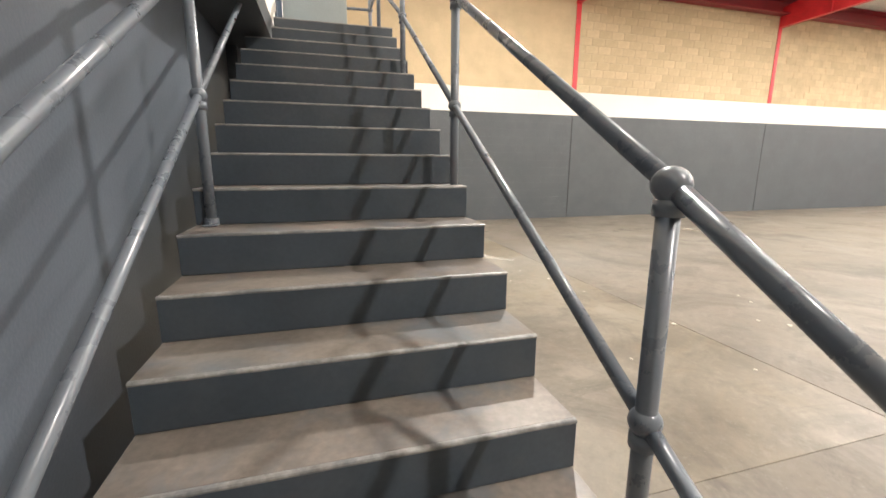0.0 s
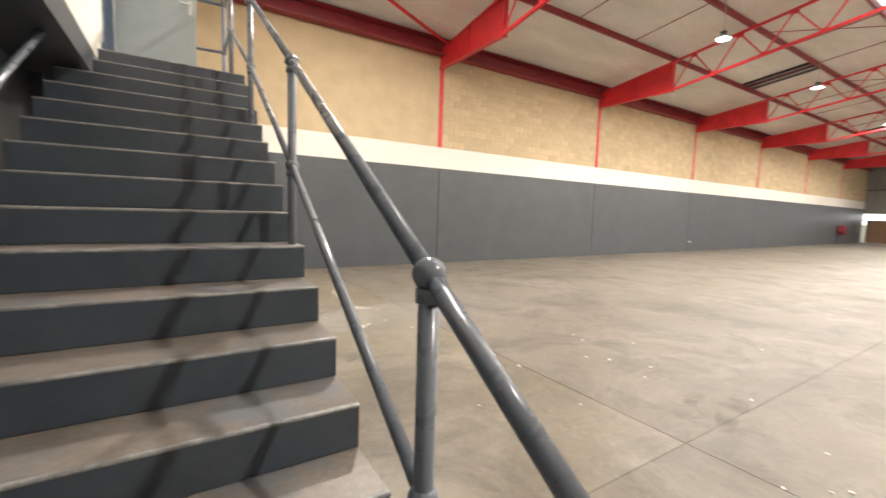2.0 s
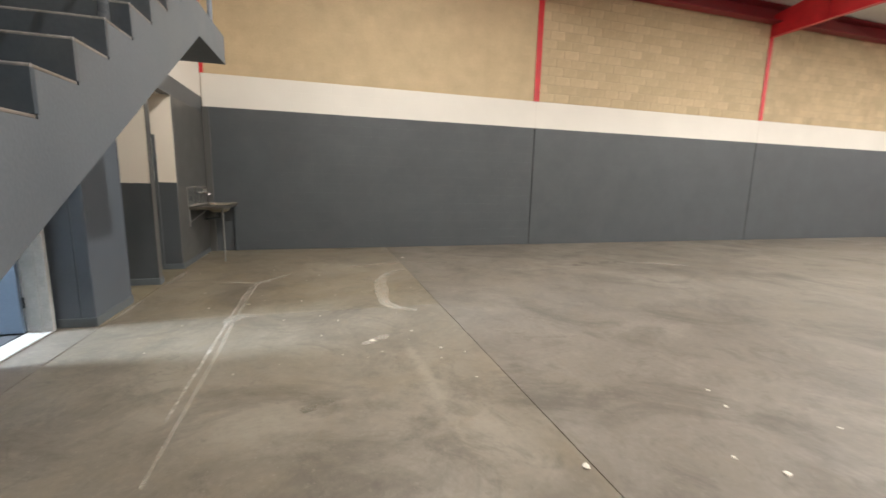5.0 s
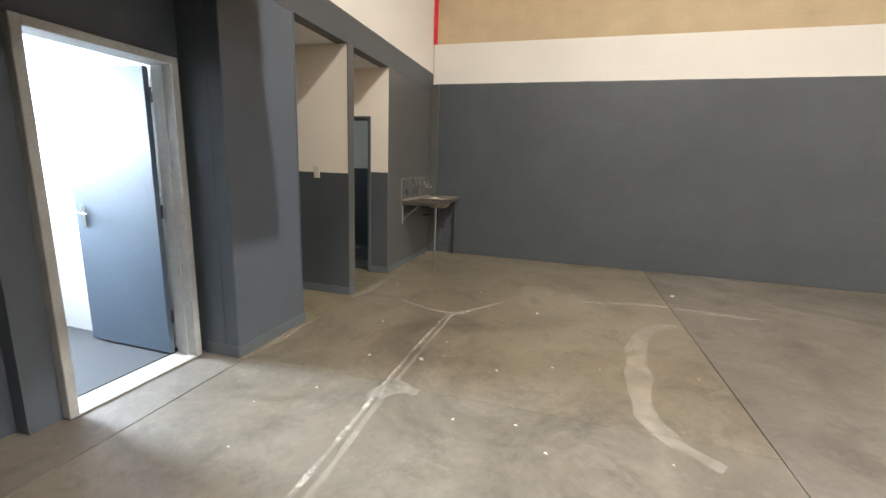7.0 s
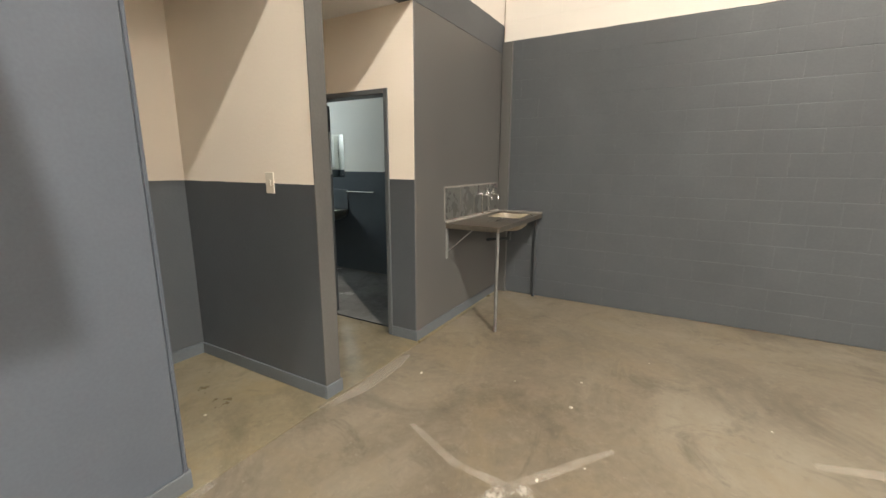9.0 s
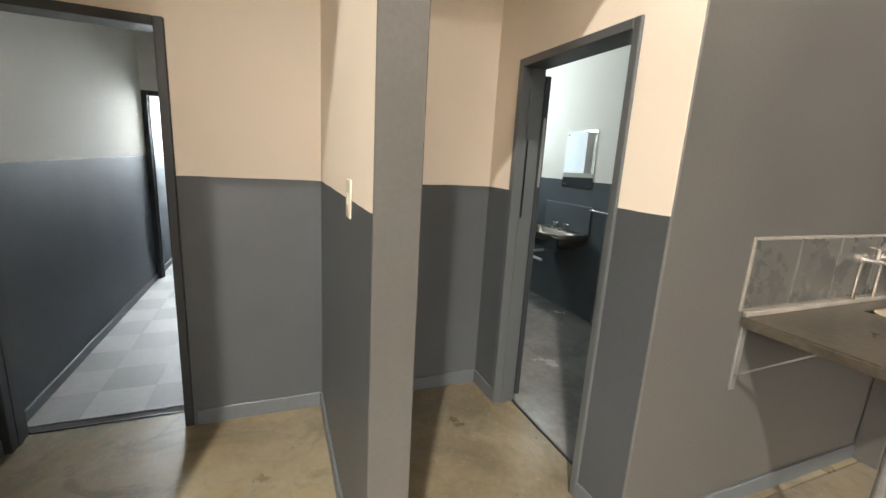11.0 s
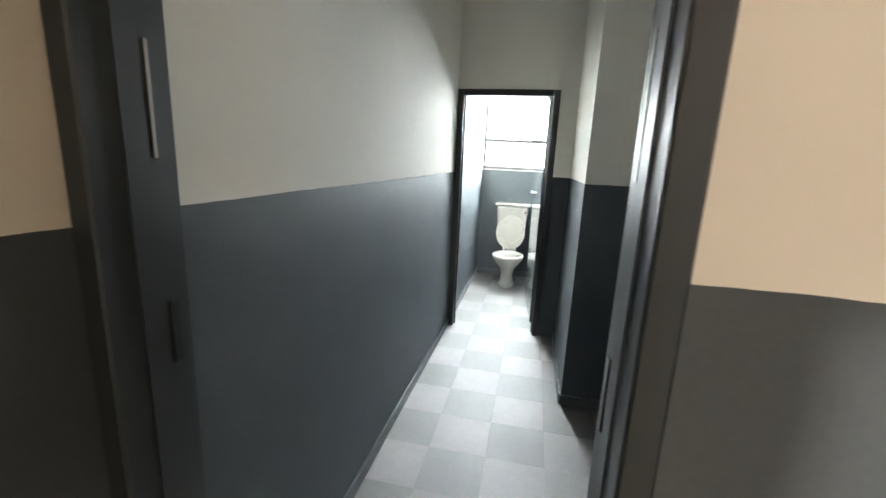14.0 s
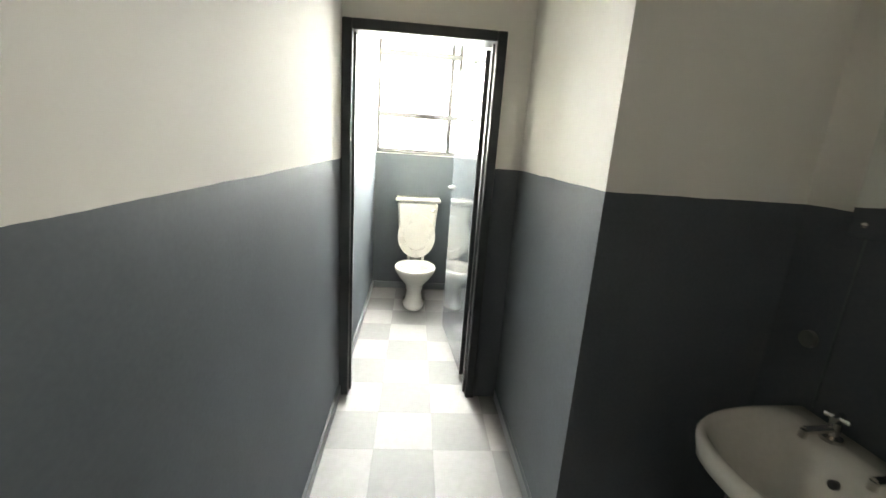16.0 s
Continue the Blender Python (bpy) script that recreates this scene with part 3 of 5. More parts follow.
# dark ribbed sheets let into the roof lining
for x, y0, y1 in ((19.3, 8.15, 10.1), (7.45, 8.15, 10.1), (33.5, 8.15, 10.1), (24.6, -2.3, -0.4)):
    bm = B()
    for k in range(5):
        x0 = x - 0.45 + k * 0.2
        za, zb = rafter_z(y0) + 0.11, rafter_z(y1) + 0.11
        prism(bm, [(y0, za), (y1, zb), (y1, zb + 0.05), (y0, za + 0.05)], "x", x0, x0 + 0.15)
    panel = solo("roof_panel", bm, m_black)
    # bright lines of light across the dark sheet, put in as white-painted strips
    for k in (1, 3):
        x0 = x - 0.45 + k * 0.2 - 0.042
        za, zb = rafter_z(y0) + 0.10, rafter_z(y1) + 0.10
        part("slat", prism(B(), [(y0, za), (y1, zb), (y1, zb + 0.02), (y0, za + 0.02)], "x", x0, x0 + 0.035), m_white, panel, "white strip standing in for a line of bright light")
    tagged(panel, "black ribbed sheet patched into the roof lining", "roof panel", "roof patches", "structure")


def high_bay(x, y, z=6.42):
    top = base("high_bay_lamp", (x, y, z + 0.4), "round white high-bay lamp hanging from the roof", "lamp", "high-bay lamps")
    bm = tube(B(), (x, y, z + 0.02), (x, y, z + 0.10), 0.17, 20, 0.10)
    housing = part("housing", bm, m_steel, top)
    bm = tube(B(), (x, y, z + 0.10), (x, y, z + 0.19), 0.075, 14)
    part("driver", bm, m_frame, top)
    bm = tube(B(), (x, y, z + 0.19), (x, y, rafter_z(y) + 0.175), 0.009, 6)
    part("hanger", bm, m_steel, top)
    part("lens", tube(B(), (x, y, z + 0.004), (x, y, z + 0.02), 0.155, 20), m_lamp, housing, "glowing white lens")
    d = bpy.data.lights.new("high_bay_light", "AREA")
    d.shape, d.size, d.energy, d.color = "DISK", 0.22, LAMP_WATTS, (1.0, 0.94, 0.865)
    ob = new("high_bay_light", d)
    ob.matrix_world = pose(x, y, z - 0.005)


LAMP_WATTS = 430
high_bay(3.8, 8.27)
for x in (12.19, 18.75, 27.6, 34.6, 42.4):
    high_bay(x, 7.82, 6.05)
high_bay(4.6, -0.6)
for x in (14.1, 18.75, 27.6, 34.6, 42.4):
    high_bay(x, -0.38, 6.05)

# ---- ground-floor block ----
ceiling = box_structure("ceiling_rooms", m_white, [((-6.6, SY, 2.69), (-0.13, 8.5, 2.90)), ((-6.6, 10.3, 2.69), (-0.13, NY + 0.02, 2.90)), ((-1.51, 8.5, 2.69), (-0.13, 10.3, 2.90)), ((-6.6, 8.5, 2.95), (-1.51, 10.3, 3.05))], "white ceiling slab over the ground-floor rooms", "ceiling")
WX = -0.36        # wall beside the stair
box_structure("wall_stair", m_grey, [
    ((WX - 0.15, SY, 0), (WX - 0.10, 7.30, 2.69)),
    ((WX - 0.15, 7.30, 0), (WX, 7.46, 2.69)),
    ((WX - 0.15, 8.36, 0), (WX, 8.56, 2.69)),
    ((WX - 0.15, 7.46, 2.14), (WX, 8.36, 2.69)),
], "charcoal painted plaster wall beside the stair")
box_structure("wall_beam", m_beam_wall, [((WX - 0.10, SY, 2.62), (0.0, 7.60, 3.09)), ((-0.2, SY, 3.09), (0.0, 7.74, 7.0))], "white upper wall above a charcoal edge beam")
box_structure("wall_upper", m_face_wall, [
    ((-0.2, 8.62, 3.09), (0.0, NY + 0.02, 6.9)),
    ((-0.2, 7.74, 5.15), (0.0, 8.62, 6.9)),
    ((WX, 7.60, 2.62), (0.0, 8.62, 2.92)),
    ((-0.13, 8.62, 2.69), (0.0, NY + 0.02, 3.09)),
    ((WX, 8.415, 2.62), (0.0, 8.62, 2.69)),
], "white upper storey wall above a charcoal lintel band")
# pillar, fin and sink wall carry the lintel
box_structure("wall_pillar", m_grey, [((WX, 8.415, 0), (-0.12, 8.56, 2.63)), ((-0.12, 8.415, 0), (0.0, 9.215, 2.69)), ((-0.006, 9.2152, 0), (-0.0002, 9.2306, 2.69))], "charcoal pillar between the office door and the recess", bevel=0.006)
solo("wall_pillar_reveal", bx(B(), (-0.118, 9.212, 0), (-0.0062, 9.230, 2.69)), m_dado, "cream and charcoal reveal of the pillar", "wall", kind="structure")
solo("wall_recess_west", bx(B(), (-1.365, 8.50, 0), (-0.125, 8.60, 2.69)), m_dado, "recess side wall, cream above charcoal dado", "wall", kind="structure")
solo("wall_pillar_back", bx(B(), (-0.132, 8.60, 0), (-0.121, 9.22, 2.69)), m_dado, "back of the pillar, cream above charcoal dado", "wall", kind="structure")
box_structure("wall_recess_back", m_dado, [
    ((-1.51, 9.42, 0), (-1.365, 11.30, 2.69)),
    ((-1.51, 8.50, 2.09), (-1.365, 9.42, 2.69)),
], "recess back wall, cream above charcoal dado")
bm = bx(B(), (-1.365, 10.11, 0), (-0.006, 10.230, 2.69), 0.004)
fin = solo("wall_fin", bm, m_dado, "short dividing wall, cream above charcoal dado", "wall", kind="structure")
solo("wall_fin_end", bx(B(), (-0.006, 10.105, 0), (0.004, 10.235, 2.69), 0.003), m_grey_warm, "charcoal end of the dividing wall", "wall", kind="structure")
box_structure("wall_recess_east", m_dado, [
    ((-1.365, 11.16, 0), (-1.10, 11.28, 2.69)),
    ((-0.252, 11.16, 0), (-0.006, 11.28, 2.69)),
    ((-1.10, 11.16, 2.09), (-0.252, 11.28, 2.69)),
], "recess side wall, cream above charcoal dado, with a doorway")
solo("wall_sink", bx(B(), (-0.12, 11.164, 0), (0.0, NY + 0.02, 2.69), 0.005), m_grey_warm, "charcoal painted wall behind the sink table", "wall", kind="structure")
solo("wall_corner_casing", bx(B(), (0.004, NY - 0.035, 0), (0.12, NY + 0.01, 2.80), 0.004), m_grey_warm, "charcoal boxed pipe casing in the corner", "casing", kind="structure")

# left washroom, corridor and cubicle
box_structure("wall_wash_west", m_toilet_west, [((-6.6, 8.48, 0), (-1.51, 8.645, 2.95))], "washroom side wall, off-white above charcoal dado")
box_structure("wall_wash_east", m_toilet_wall, [((-3.40, 10.25, 0), (-1.51, 10.40, 2.95))], "washroom wall behind the basin, off-white above charcoal dado")
box_structure("wall_wash_return", m_toilet_wall, [((-3.55, 9.607, 0), (-3.40, 10.40, 2.95)), ((-6.6, 9.607, 0), (-3.55, 9.72, 2.95))], "narrow passage wall, off-white above charcoal dado")
box_structure("wall_wash_front", m_toilet_wall, [((-1.53, 9.495, 0), (-1.51, 10.25, 2.95)), ((-1.53, 8.645, 2.09), (-1.51, 9.495, 2.95))], "inner side of the recess wall, off-white above charcoal dado")
box_structure("wall_cubicle_front", m_toilet_wall, [((-4.58, 9.468, 0), (-4.458, 9.607, 2.95)), ((-4.58, 8.645, 2.075), (-4.458, 9.468, 2.95))], "cubicle front wall, off-white above charcoal dado")
solo("wall_cubicle_side", bx(B(), (-6.45, 9.50, 0), (-4.58, 9.607, 2.95)), m_toilet_wall, "cubicle side wall, off-white above charcoal dado", "wall", kind="structure")
box_structure("wall_cubicle_back", m_toilet_wall, [
    ((-6.6, 8.645, 0), (-6.42, 9.607, 1.42)),
    ((-6.6, 8.645, 2.52), (-6.42, 9.607, 2.95)),
    ((-6.6, 9.44, 1.42), (-6.42, 9.607, 2.52)),
], "cubicle back wall under a wide window, charcoal and off-white")

# right washroom
box_structure("wall_right_room", m_toilet_wall, [
    ((-3.9, 12.80, 0), (-0.12, NY + 0.02, 2.69)),
    ((-0.135, 11.28, 0), (-0.12, 12.80, 2.69)),
    ((-3.9, 11.28, 0), (-1.101, 11.295, 2.69)), ((-0.25, 11.28, 0), (-0.135, 11.295, 2.69)),
    ((-3.9, 11.295, 0), (-3.8, 12.8, 1.46)), ((-3.9, 11.295, 2.34), (-3.8, 12.8, 2.69)),
    ((-3.9, 11.295, 1.46), (-3.8, 11.42, 2.34)), ((-3.9, 12.3, 1.46), (-3.8, 12.8, 2.34)),
], "second washroom walls, off-white above charcoal dado")

# office behind the stair
box_structure("wall_office", m_white, [
    ((-4.4, 3.4, 0), (-4.25, 8.47, 1.3)), ((-4.4, 3.4, 2.5), (-4.25, 8.47, 2.69)),
    ((-4.4, 3.4, 1.3), (-4.25, 7.2, 2.5)), ((-4.4, 8.3, 1.3), (-4.25, 8.47, 2.5)),
    ((-4.25, 3.4, 0), (-0.51, 3.55, 2.69)), ((-4.25, 8.38, 0), (-0.52, 8.475, 2.69)),
    ((-0.525, 3.55, 0), (-0.511, 7.45, 2.69)),
], "white office walls seen through the open door")
box_structure("wall_store", m_white, [((-2.6, 7.3, 2.95), (-2.5, 9.2, 6.0)), ((-2.5, 7.2, 2.95), (-0.2, 7.3, 6.0)), ((-2.5, 9.1, 2.95), (-0.2, 9.2, 6.0)), ((-2.6, 7.2, 6.0), (-0.2, 9.2, 6.1))], "pale upper room seen through the landing door")
box_structure("wall_west", m_white, [((-6.95, SY - 0.2, -0.1), (-6.85, 8.0, 7.2)), ((-6.95, 10.2, -0.1), (-6.85, NY + 0.2, 7.2)), ((-6.95, 8.0, -0.1), (-6.85, 10.2, 1.0)), ((-6.95, 8.0, 3.2), (-6.85, 10.2, 7.2)), ((-6.85, SY - 0.2, -0.1), (-0.36, SY, 7.0))], "plain outer walls of the office block")

# ---- skirtings ----
bm = B()
for a, b in (((0.0, 8.40, 0), (0.014, 9.24, 0.09)), ((-0.30, 8.40, 0), (0.0, 8.415, 0.09)), ((-0.12, 9.232, 0), (0.0, 9.245, 0.09)),
             ((-1.365, 9.44, 0), (-1.351, 10.11, 0.09)), ((-1.351, 10.096, 0), (0.004, 10.11, 0.09)), ((0.004, 10.096, 0), (0.016, 10.244, 0.09)),
             ((-1.351, 10.230, 0), (0.004, 10.244, 0.09)), ((-1.365, 10.244, 0), (-1.351, 11.16, 0.09)), ((-1.351, 11.146, 0), (-1.10, 11.16, 0.09)),
             ((-0.25, 11.146, 0), (0.0, 11.16, 0.09)), ((0.0, 11.146, 0), (0.014, NY - 0.04, 0.09)), ((-1.365, 8.60, 0), (-0.13, 8.614, 0.09))):
    bx(bm, a, b, 0.003)
solo("baseboard", bm, m_skirt, "grey painted skirting round the recess", "skirting", kind="structure")
bm = B()
for a, b in (((-4.44, 8.645, 0), (-1.53, 8.66, 0.07)), ((-3.386, 10.236, 0), (-1.53, 10.25, 0.07)), ((-4.44, 9.593, 0), (-3.40, 9.607, 0.07)), ((-3.40, 9.60, 0), (-3.386, 10.236, 0.07)),
             ((-6.42, 8.645, 0), (-6.406, 9.5, 0.07)), ((-6.406, 8.645, 0), (-4.6, 8.66, 0.07))):
    bx(bm, a, b, 0.003)
solo("baseboard_washroom", bm, m_skirt, "grey painted skirting in the washroom", "skirting", kind="structure")


# ---- stair ----
RISE, GO, Y0, Z0 = 0.1756, 0.294, 2.926, 0.29
SXL, SXR = -0.20, 1.162
LAND_Z = Z0 + 15 * RISE


def open_edge(y):
    """The open side drifts outwards towards the landing."""
    return SXR + 0.0155 * (y - 4.3)


def nose(n):
    return Y0 + GO * n, Z0 + RISE * n


stair = base("staircase", (0.5, Y0 - GO, 0), "dark grey painted concrete stair with dusty worn treads", "staircase", kind="structure")
# the flight: saw-tooth sides over a raking soffit
outline = []
for n in range(-1, 16):
    y, z = nose(n)
    zb = max(0.0, nose(n - 1)[1]) if n > -1 else 0.0
    outline += [(y + 0.02, zb - (0.014 if n > -1 else 0)), (y + 0.02, z - 0.014)]
outline += [(8.72, LAND_Z - 0.012), (8.72, 2.64), (7.80, 2.64)]
y_b = 7.80 - (2.64 - 0.0) / 0.597
outline += [(y_b, 0.0)]
bm = prism(B(), outline, "x", SXL, SXR)
for v in bm.verts:
    if v.co.x > 0.5:
        v.co.x = open_edge(v.co.y)
part("flight", bm, m_soffit, stair, "charcoal raking soffit and saw-tooth side")
for n in range(-1, 16):
    y, z = nose(n)
    zb = nose(n - 1)[1] + 0.002 if n > -1 else 0.0
    deep = GO + 0.012 if n < 15 else 8.715 - y
    edge = open_edge(y)
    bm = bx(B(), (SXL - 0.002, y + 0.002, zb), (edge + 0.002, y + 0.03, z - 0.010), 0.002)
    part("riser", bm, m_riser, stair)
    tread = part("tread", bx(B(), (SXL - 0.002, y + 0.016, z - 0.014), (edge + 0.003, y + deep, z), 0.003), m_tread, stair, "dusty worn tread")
    # worn rounded nosing, a little uneven along its length
    bm = B()
    rings = []
    for k in range(25):
        x = SXL - 0.002 + (edge + 0.005 - SXL) * k / 24
        w = 0.0022 * noise.noise(Vector((x * 5.0, n * 7.3, 0.5)))
        rings.append([(x, y + 0.017, z - 0.013), (x, y + 0.001 + w, z - 0.013), (x, y + w, z - 0.007), (x, y + 0.003 + w, z - 0.002 + w), (x, y + 0.009, z + w * 0.5), (x, y + 0.017, z)])
    loft(bm, rings)
    part("nosing", bm, m_nose, tread, "chipped pale nosing")


def railing(name, x, stations, low, high, label, out=None):
    """Tube-and-ball handrail: stations are (y, foot, mid, top, lean inwards)."""
    top = base(name, (x, stations[0][0], stations[0][1]), label, "handrail", "stair handrails")
    x0 = x
    for y, foot, mid, head, lean in stations:
        x = x0 - lean
        post = part("post", tube(B(), (x, y, foot), (x, y, head), 0.0235, 20), m_rail, top, smooth=True)
        for z, r in ((mid, 0.037), (head, 0.039)):
            bm = ball(B(), (x, y, z), r, 0.95)
            tube(bm, (x, y, z - 0.062), (x, y, z - 0.03), 0.031, 14)
            part("ball_joint", bm, m_rail, top, smooth=True)
        bm = bx(B(), (x - 0.031, y - 0.062, foot), (x + 0.031, y + 0.062, foot + 0.010), 0.003)
        tube(bm, (x, y, foot + 0.010), (x, y, foot + 0.035), 0.032, 14)
        for dy in (-0.046, 0.046):
            tube(bm, (x, y + dy, foot + 0.010), (x, y + dy, foot + 0.024), 0.009, 6)
        part("base_plate", bm, m_rail, top)
    for idx, r in ((2, 0.0185), (3, 0.0215)):
        pts = [(x0 - stations[0][4], low[0], stations[0][idx] - (stations[0][0] - low[0]) * (0.597 if idx == 2 else 0.63))]
        pts += [(x0 - s[4], s[0], s[idx]) for s in stations]
        if high:
            pts.append((x0, high[idx - 2][0], high[idx - 2][1]))
        for p, q in zip(pts, pts[1:]):
            part("rail", tube(B(), p, q, r, 20), m_rail, top, smooth=True)
        part("end_cap", ball(B(), pts[0], r * 1.05, 1.0, 10), m_rail, top, smooth=True)
    return top


RX = 1.13
st = [(3.13, Z0, 0.905, 1.420, 0.084), (4.805, nose(5)[1], 1.785, 2.345, 0.0), (6.325, nose(10)[1], 2.72, 3.28, 0.0), (7.80, LAND_Z, 3.51, 4.10, 0.0)]
right = railing("handrail", RX, st, (2.70,), None, "grey gloss tubular handrail with ball joints, open stair side")
# return along the landing
for z, r in ((3.51, 0.0185), (4.10, 0.0235)):
    part("rail", tube(B(), (RX, 7.80, z), (RX, 8.64, z), r, 14), m_rail, right)
    part("rail", tube(B(), (RX, 8.64, z), (0.10, 8.70, z), r, 14), m_rail, right)
    part("ball_joint", ball(B(), (RX, 8.64, z), 0.04), m_rail, right, smooth=True)
part("post", tube(B(), (RX, 8.64, LAND_Z), (RX, 8.64, 4.10), 0.0235, 14), m_rail, right)
left = railing("handrail", -0.13, [(2.66, 0.114, 0.548, 1.060, 0.0), (4.68, nose(5)[1], 1.765, 2.295, 0.0)], (2.50,), [(6.16, 2.65), (5.28, 2.65)], "grey gloss tubular handrail with ball joints along the wall")

# conduit on the edge beam
solo("conduit", tube(B(), (0.012, 4.79, 2.56), (0.012, 4.79, 2.84), 0.012, 10), m_rail, "short painted conduit on the edge beam", "conduit")


# ---- doors ----
def door_frame(top, axis, plane0, plane1, a, b, head, w, mat, foot=0.0, s=0.012):
    """Pressed-steel frame round an opening from a to b in a wall between two planes."""
    for u0, u1 in ((a, a + w), (b - w, b)):
        p, q = ((plane0, u0, foot), (plane1, u1, head)) if axis == "x" else ((u0, plane0, foot), (u1, plane1, head))
        bm = bx(B(), p, q, 0.004)
        mid = (plane0 + plane1) / 2
        e0, e1 = (u1, u1 + s) if u0 == a else (u0 - s, u0)
        p, q = ((mid - 0.02, e0, foot), (mid + 0.02, e1, head - w)) if axis == "x" else ((e0, mid - 0.02, foot), (e1, mid + 0.02, head - w))
        bx(bm, p, q)
        part("jamb", bm, mat, top)
    p, q = ((plane0, a + w, head - w), (plane1, b - w, head)) if axis == "x" else ((a + w, plane0, head - w), (b - w, plane1, head))
    part("head", bx(B(), p, q, 0.004), mat, top)


def lever(bm, p, along, out):
    """Backplate and lever handle at p; along and out are unit directions."""
    p, along, out = Vector(p), Vector(along), Vector(out)
    up = Vector((0, 0, 1))
    bar(bm, p + out * 0.004 - up * 0.08, p + out * 0.004 + up * 0.08, 0.036, 0.008) if abs(out.y) > 0.5 else bar(bm, p + out * 0.004 - up * 0.08, p + out * 0.004 + up * 0.08, 0.008, 0.036)
    tube(bm, p + up * 0.03, p + up * 0.03 + out * 0.05, 0.010, 10)
    tube(bm, p + up * 0.03 + out * 0.048, p + up * 0.03 + out * 0.048 + along * 0.11, 0.009, 10)
    return bm


# office door, standing open into the room
d1 = base("door_1", (-0.36, 7.9, 0), "blue-grey office door standing open in a pale weathered frame", "door", kind="structure")
door_frame(d1, "x", -0.49, -0.30, 7.46, 8.36, 2.14, 0.05, m_pale_frame)
leaf = part("leaf", bx(B(), (-1.31, 8.262, 0.02), (-0.50, 8.302, 2.08), 0.003), m_bluedoor, d1, "blue-grey painted flush leaf")
part("handle", lever(B(), (-1.22, 8.262, 1.02), (1, 0, 0), (0, -1, 0)), m_chrome, leaf, "chrome lever handle")
for z in (0.25, 1.05, 1.85):
    part("hinge", tube(B(), (-0.495, 8.300, z), (-0.495, 8.300, z + 0.10), 0.010, 8), m_frame, d1)
part("threshold", bx(B(), (-0.50, 7.46, 0.0), (-0.30, 8.36, 0.012), 0.004), m_pale_frame, d1)

# left washroom doorway
d2 = base("door_2", (-1.44, 9.03, 0), "dark painted steel frame of the left washroom doorway", "door", kind="structure")
door_frame(d2, "x", -1.508, -1.352, 8.602, 9.418, 2.092, 0.042, m_frame, s=0.003)
for u, s in ((8.644, 1), (9.376, -1)):
    # upper strip: a gloss reflection on the jamb, drawn as a piece of steel
    part("strike_plate", bx(B(), (-1.467, min(u, u + s * 0.003), 1.48), (-1.461, max(u, u + s * 0.003), 1.66), 0.0008), m_steel, d2, "thin bright strip drawn for a gloss reflection")
    part("strike_plate", bx(B(), (-1.480, min(u, u + s * 0.004), 1.12), (-1.464, max(u, u + s * 0.004), 1.235), 0.001), m_black, d2, "dark latch plate")
part("threshold", bx(B(), (-1.523, 8.644, 0.0), (-1.508, 9.376, 0.005), 0.001), m_black, d2, "thin dark threshold strip")

# right washroom doorway, leaf folded back inside
d3 = base("door_3", (-0.67, 11.22, 0), "dark grey steel frame of the right washroom doorway", "door", kind="structure")
door_frame(d3, "y", 11.148, 11.30, -1.10, -0.252, 2.095, 0.042, m_frame_lit, s=0.006)
leaf = part("leaf", bx(B(), (-1.86, 11.325, 0.02), (-1.09, 11.363, 2.03), 0.003), m_frame, d3, "dark grey leaf folded back")
# highlights on the glossy leaf edge and jamb, built as thin pale strips
part("edge_strip", bx(B(), (-1.089, 11.335, 1.40), (-1.083, 11.350, 1.80), 0.001), m_steel, leaf, "thin pale strip standing in for a gloss highlight")
part("edge_strip", bx(B(), (-1.058, 11.21, 1.22), (-1.052, 11.225, 1.66), 0.001), m_steel, d3, "thin pale strip standing in for a gloss highlight")
part("threshold", bx(B(), (-1.05, 11.285, 0.0), (-0.30, 11.30, 0.008), 0.002), m_black, d3, "thin dark threshold strip")

# cubicle doorway, glossy leaf folded back against the side wall
d4 = base("door_4", (-4.52, 9.05, 0), "dark painted frame of the toilet cubicle with its glossy leaf folded back", "door", kind="structure")
door_frame(d4, "x", -4.60, -4.44, 8.648, 9.468, 2.075, 0.05, m_frame)
bm = bx(B(), (-0.78, -0.018, 0.06), (0.0, 0.018, 2.02), 0.003)
bmesh.ops.transform(bm, matrix=pose(-4.615, 9.412, 0, 0, 0, 5.0), verts=bm.verts[:])
leaf = part("leaf", bm, m_glossdoor, d4, "glossy grey leaf")
bm = bx(B(), (-0.008, -0.021, 0.06), (0.004, 0.021, 2.02), 0.001)
bmesh.ops.transform(bm, matrix=pose(-4.615, 9.412, 0, 0, 0, 5.0), verts=bm.verts[:])
part("edge", bm, m_frame, leaf, "dark leaf edge")
bm = tube(B(), (-5.36, 9.315, 1.20), (-5.36, 9.335, 1.20), 0.014, 12)
ball(bm, (-5.36, 9.312, 1.20), 0.013)
part("latch", bm, m_chrome, leaf, "small chrome latch")
for z in (0.25, 1.75):
    part("hinge", tube(B(), (-4.607, 9.434, z), (-4.607, 9.434, z + 0.1), 0.009, 8), m_steel, d4)

# landing door, open outwards over the landing
d5 = base("door_5", (0.0, 8.18, LAND_Z), "pale green-grey flush door standing open on the landing", "door", kind="structure")
door_frame(d5, "x", -0.21, 0.012, 7.742, 8.618, 5.15, 0.05, m_bluedoor, LAND_Z)
leaf = part("leaf", bx(B(), (0.02, 8.60, LAND_Z + 0.015), (0.82, 8.64, 5.09), 0.003), m_pale_door, d5, "pale green-grey painted leaf")
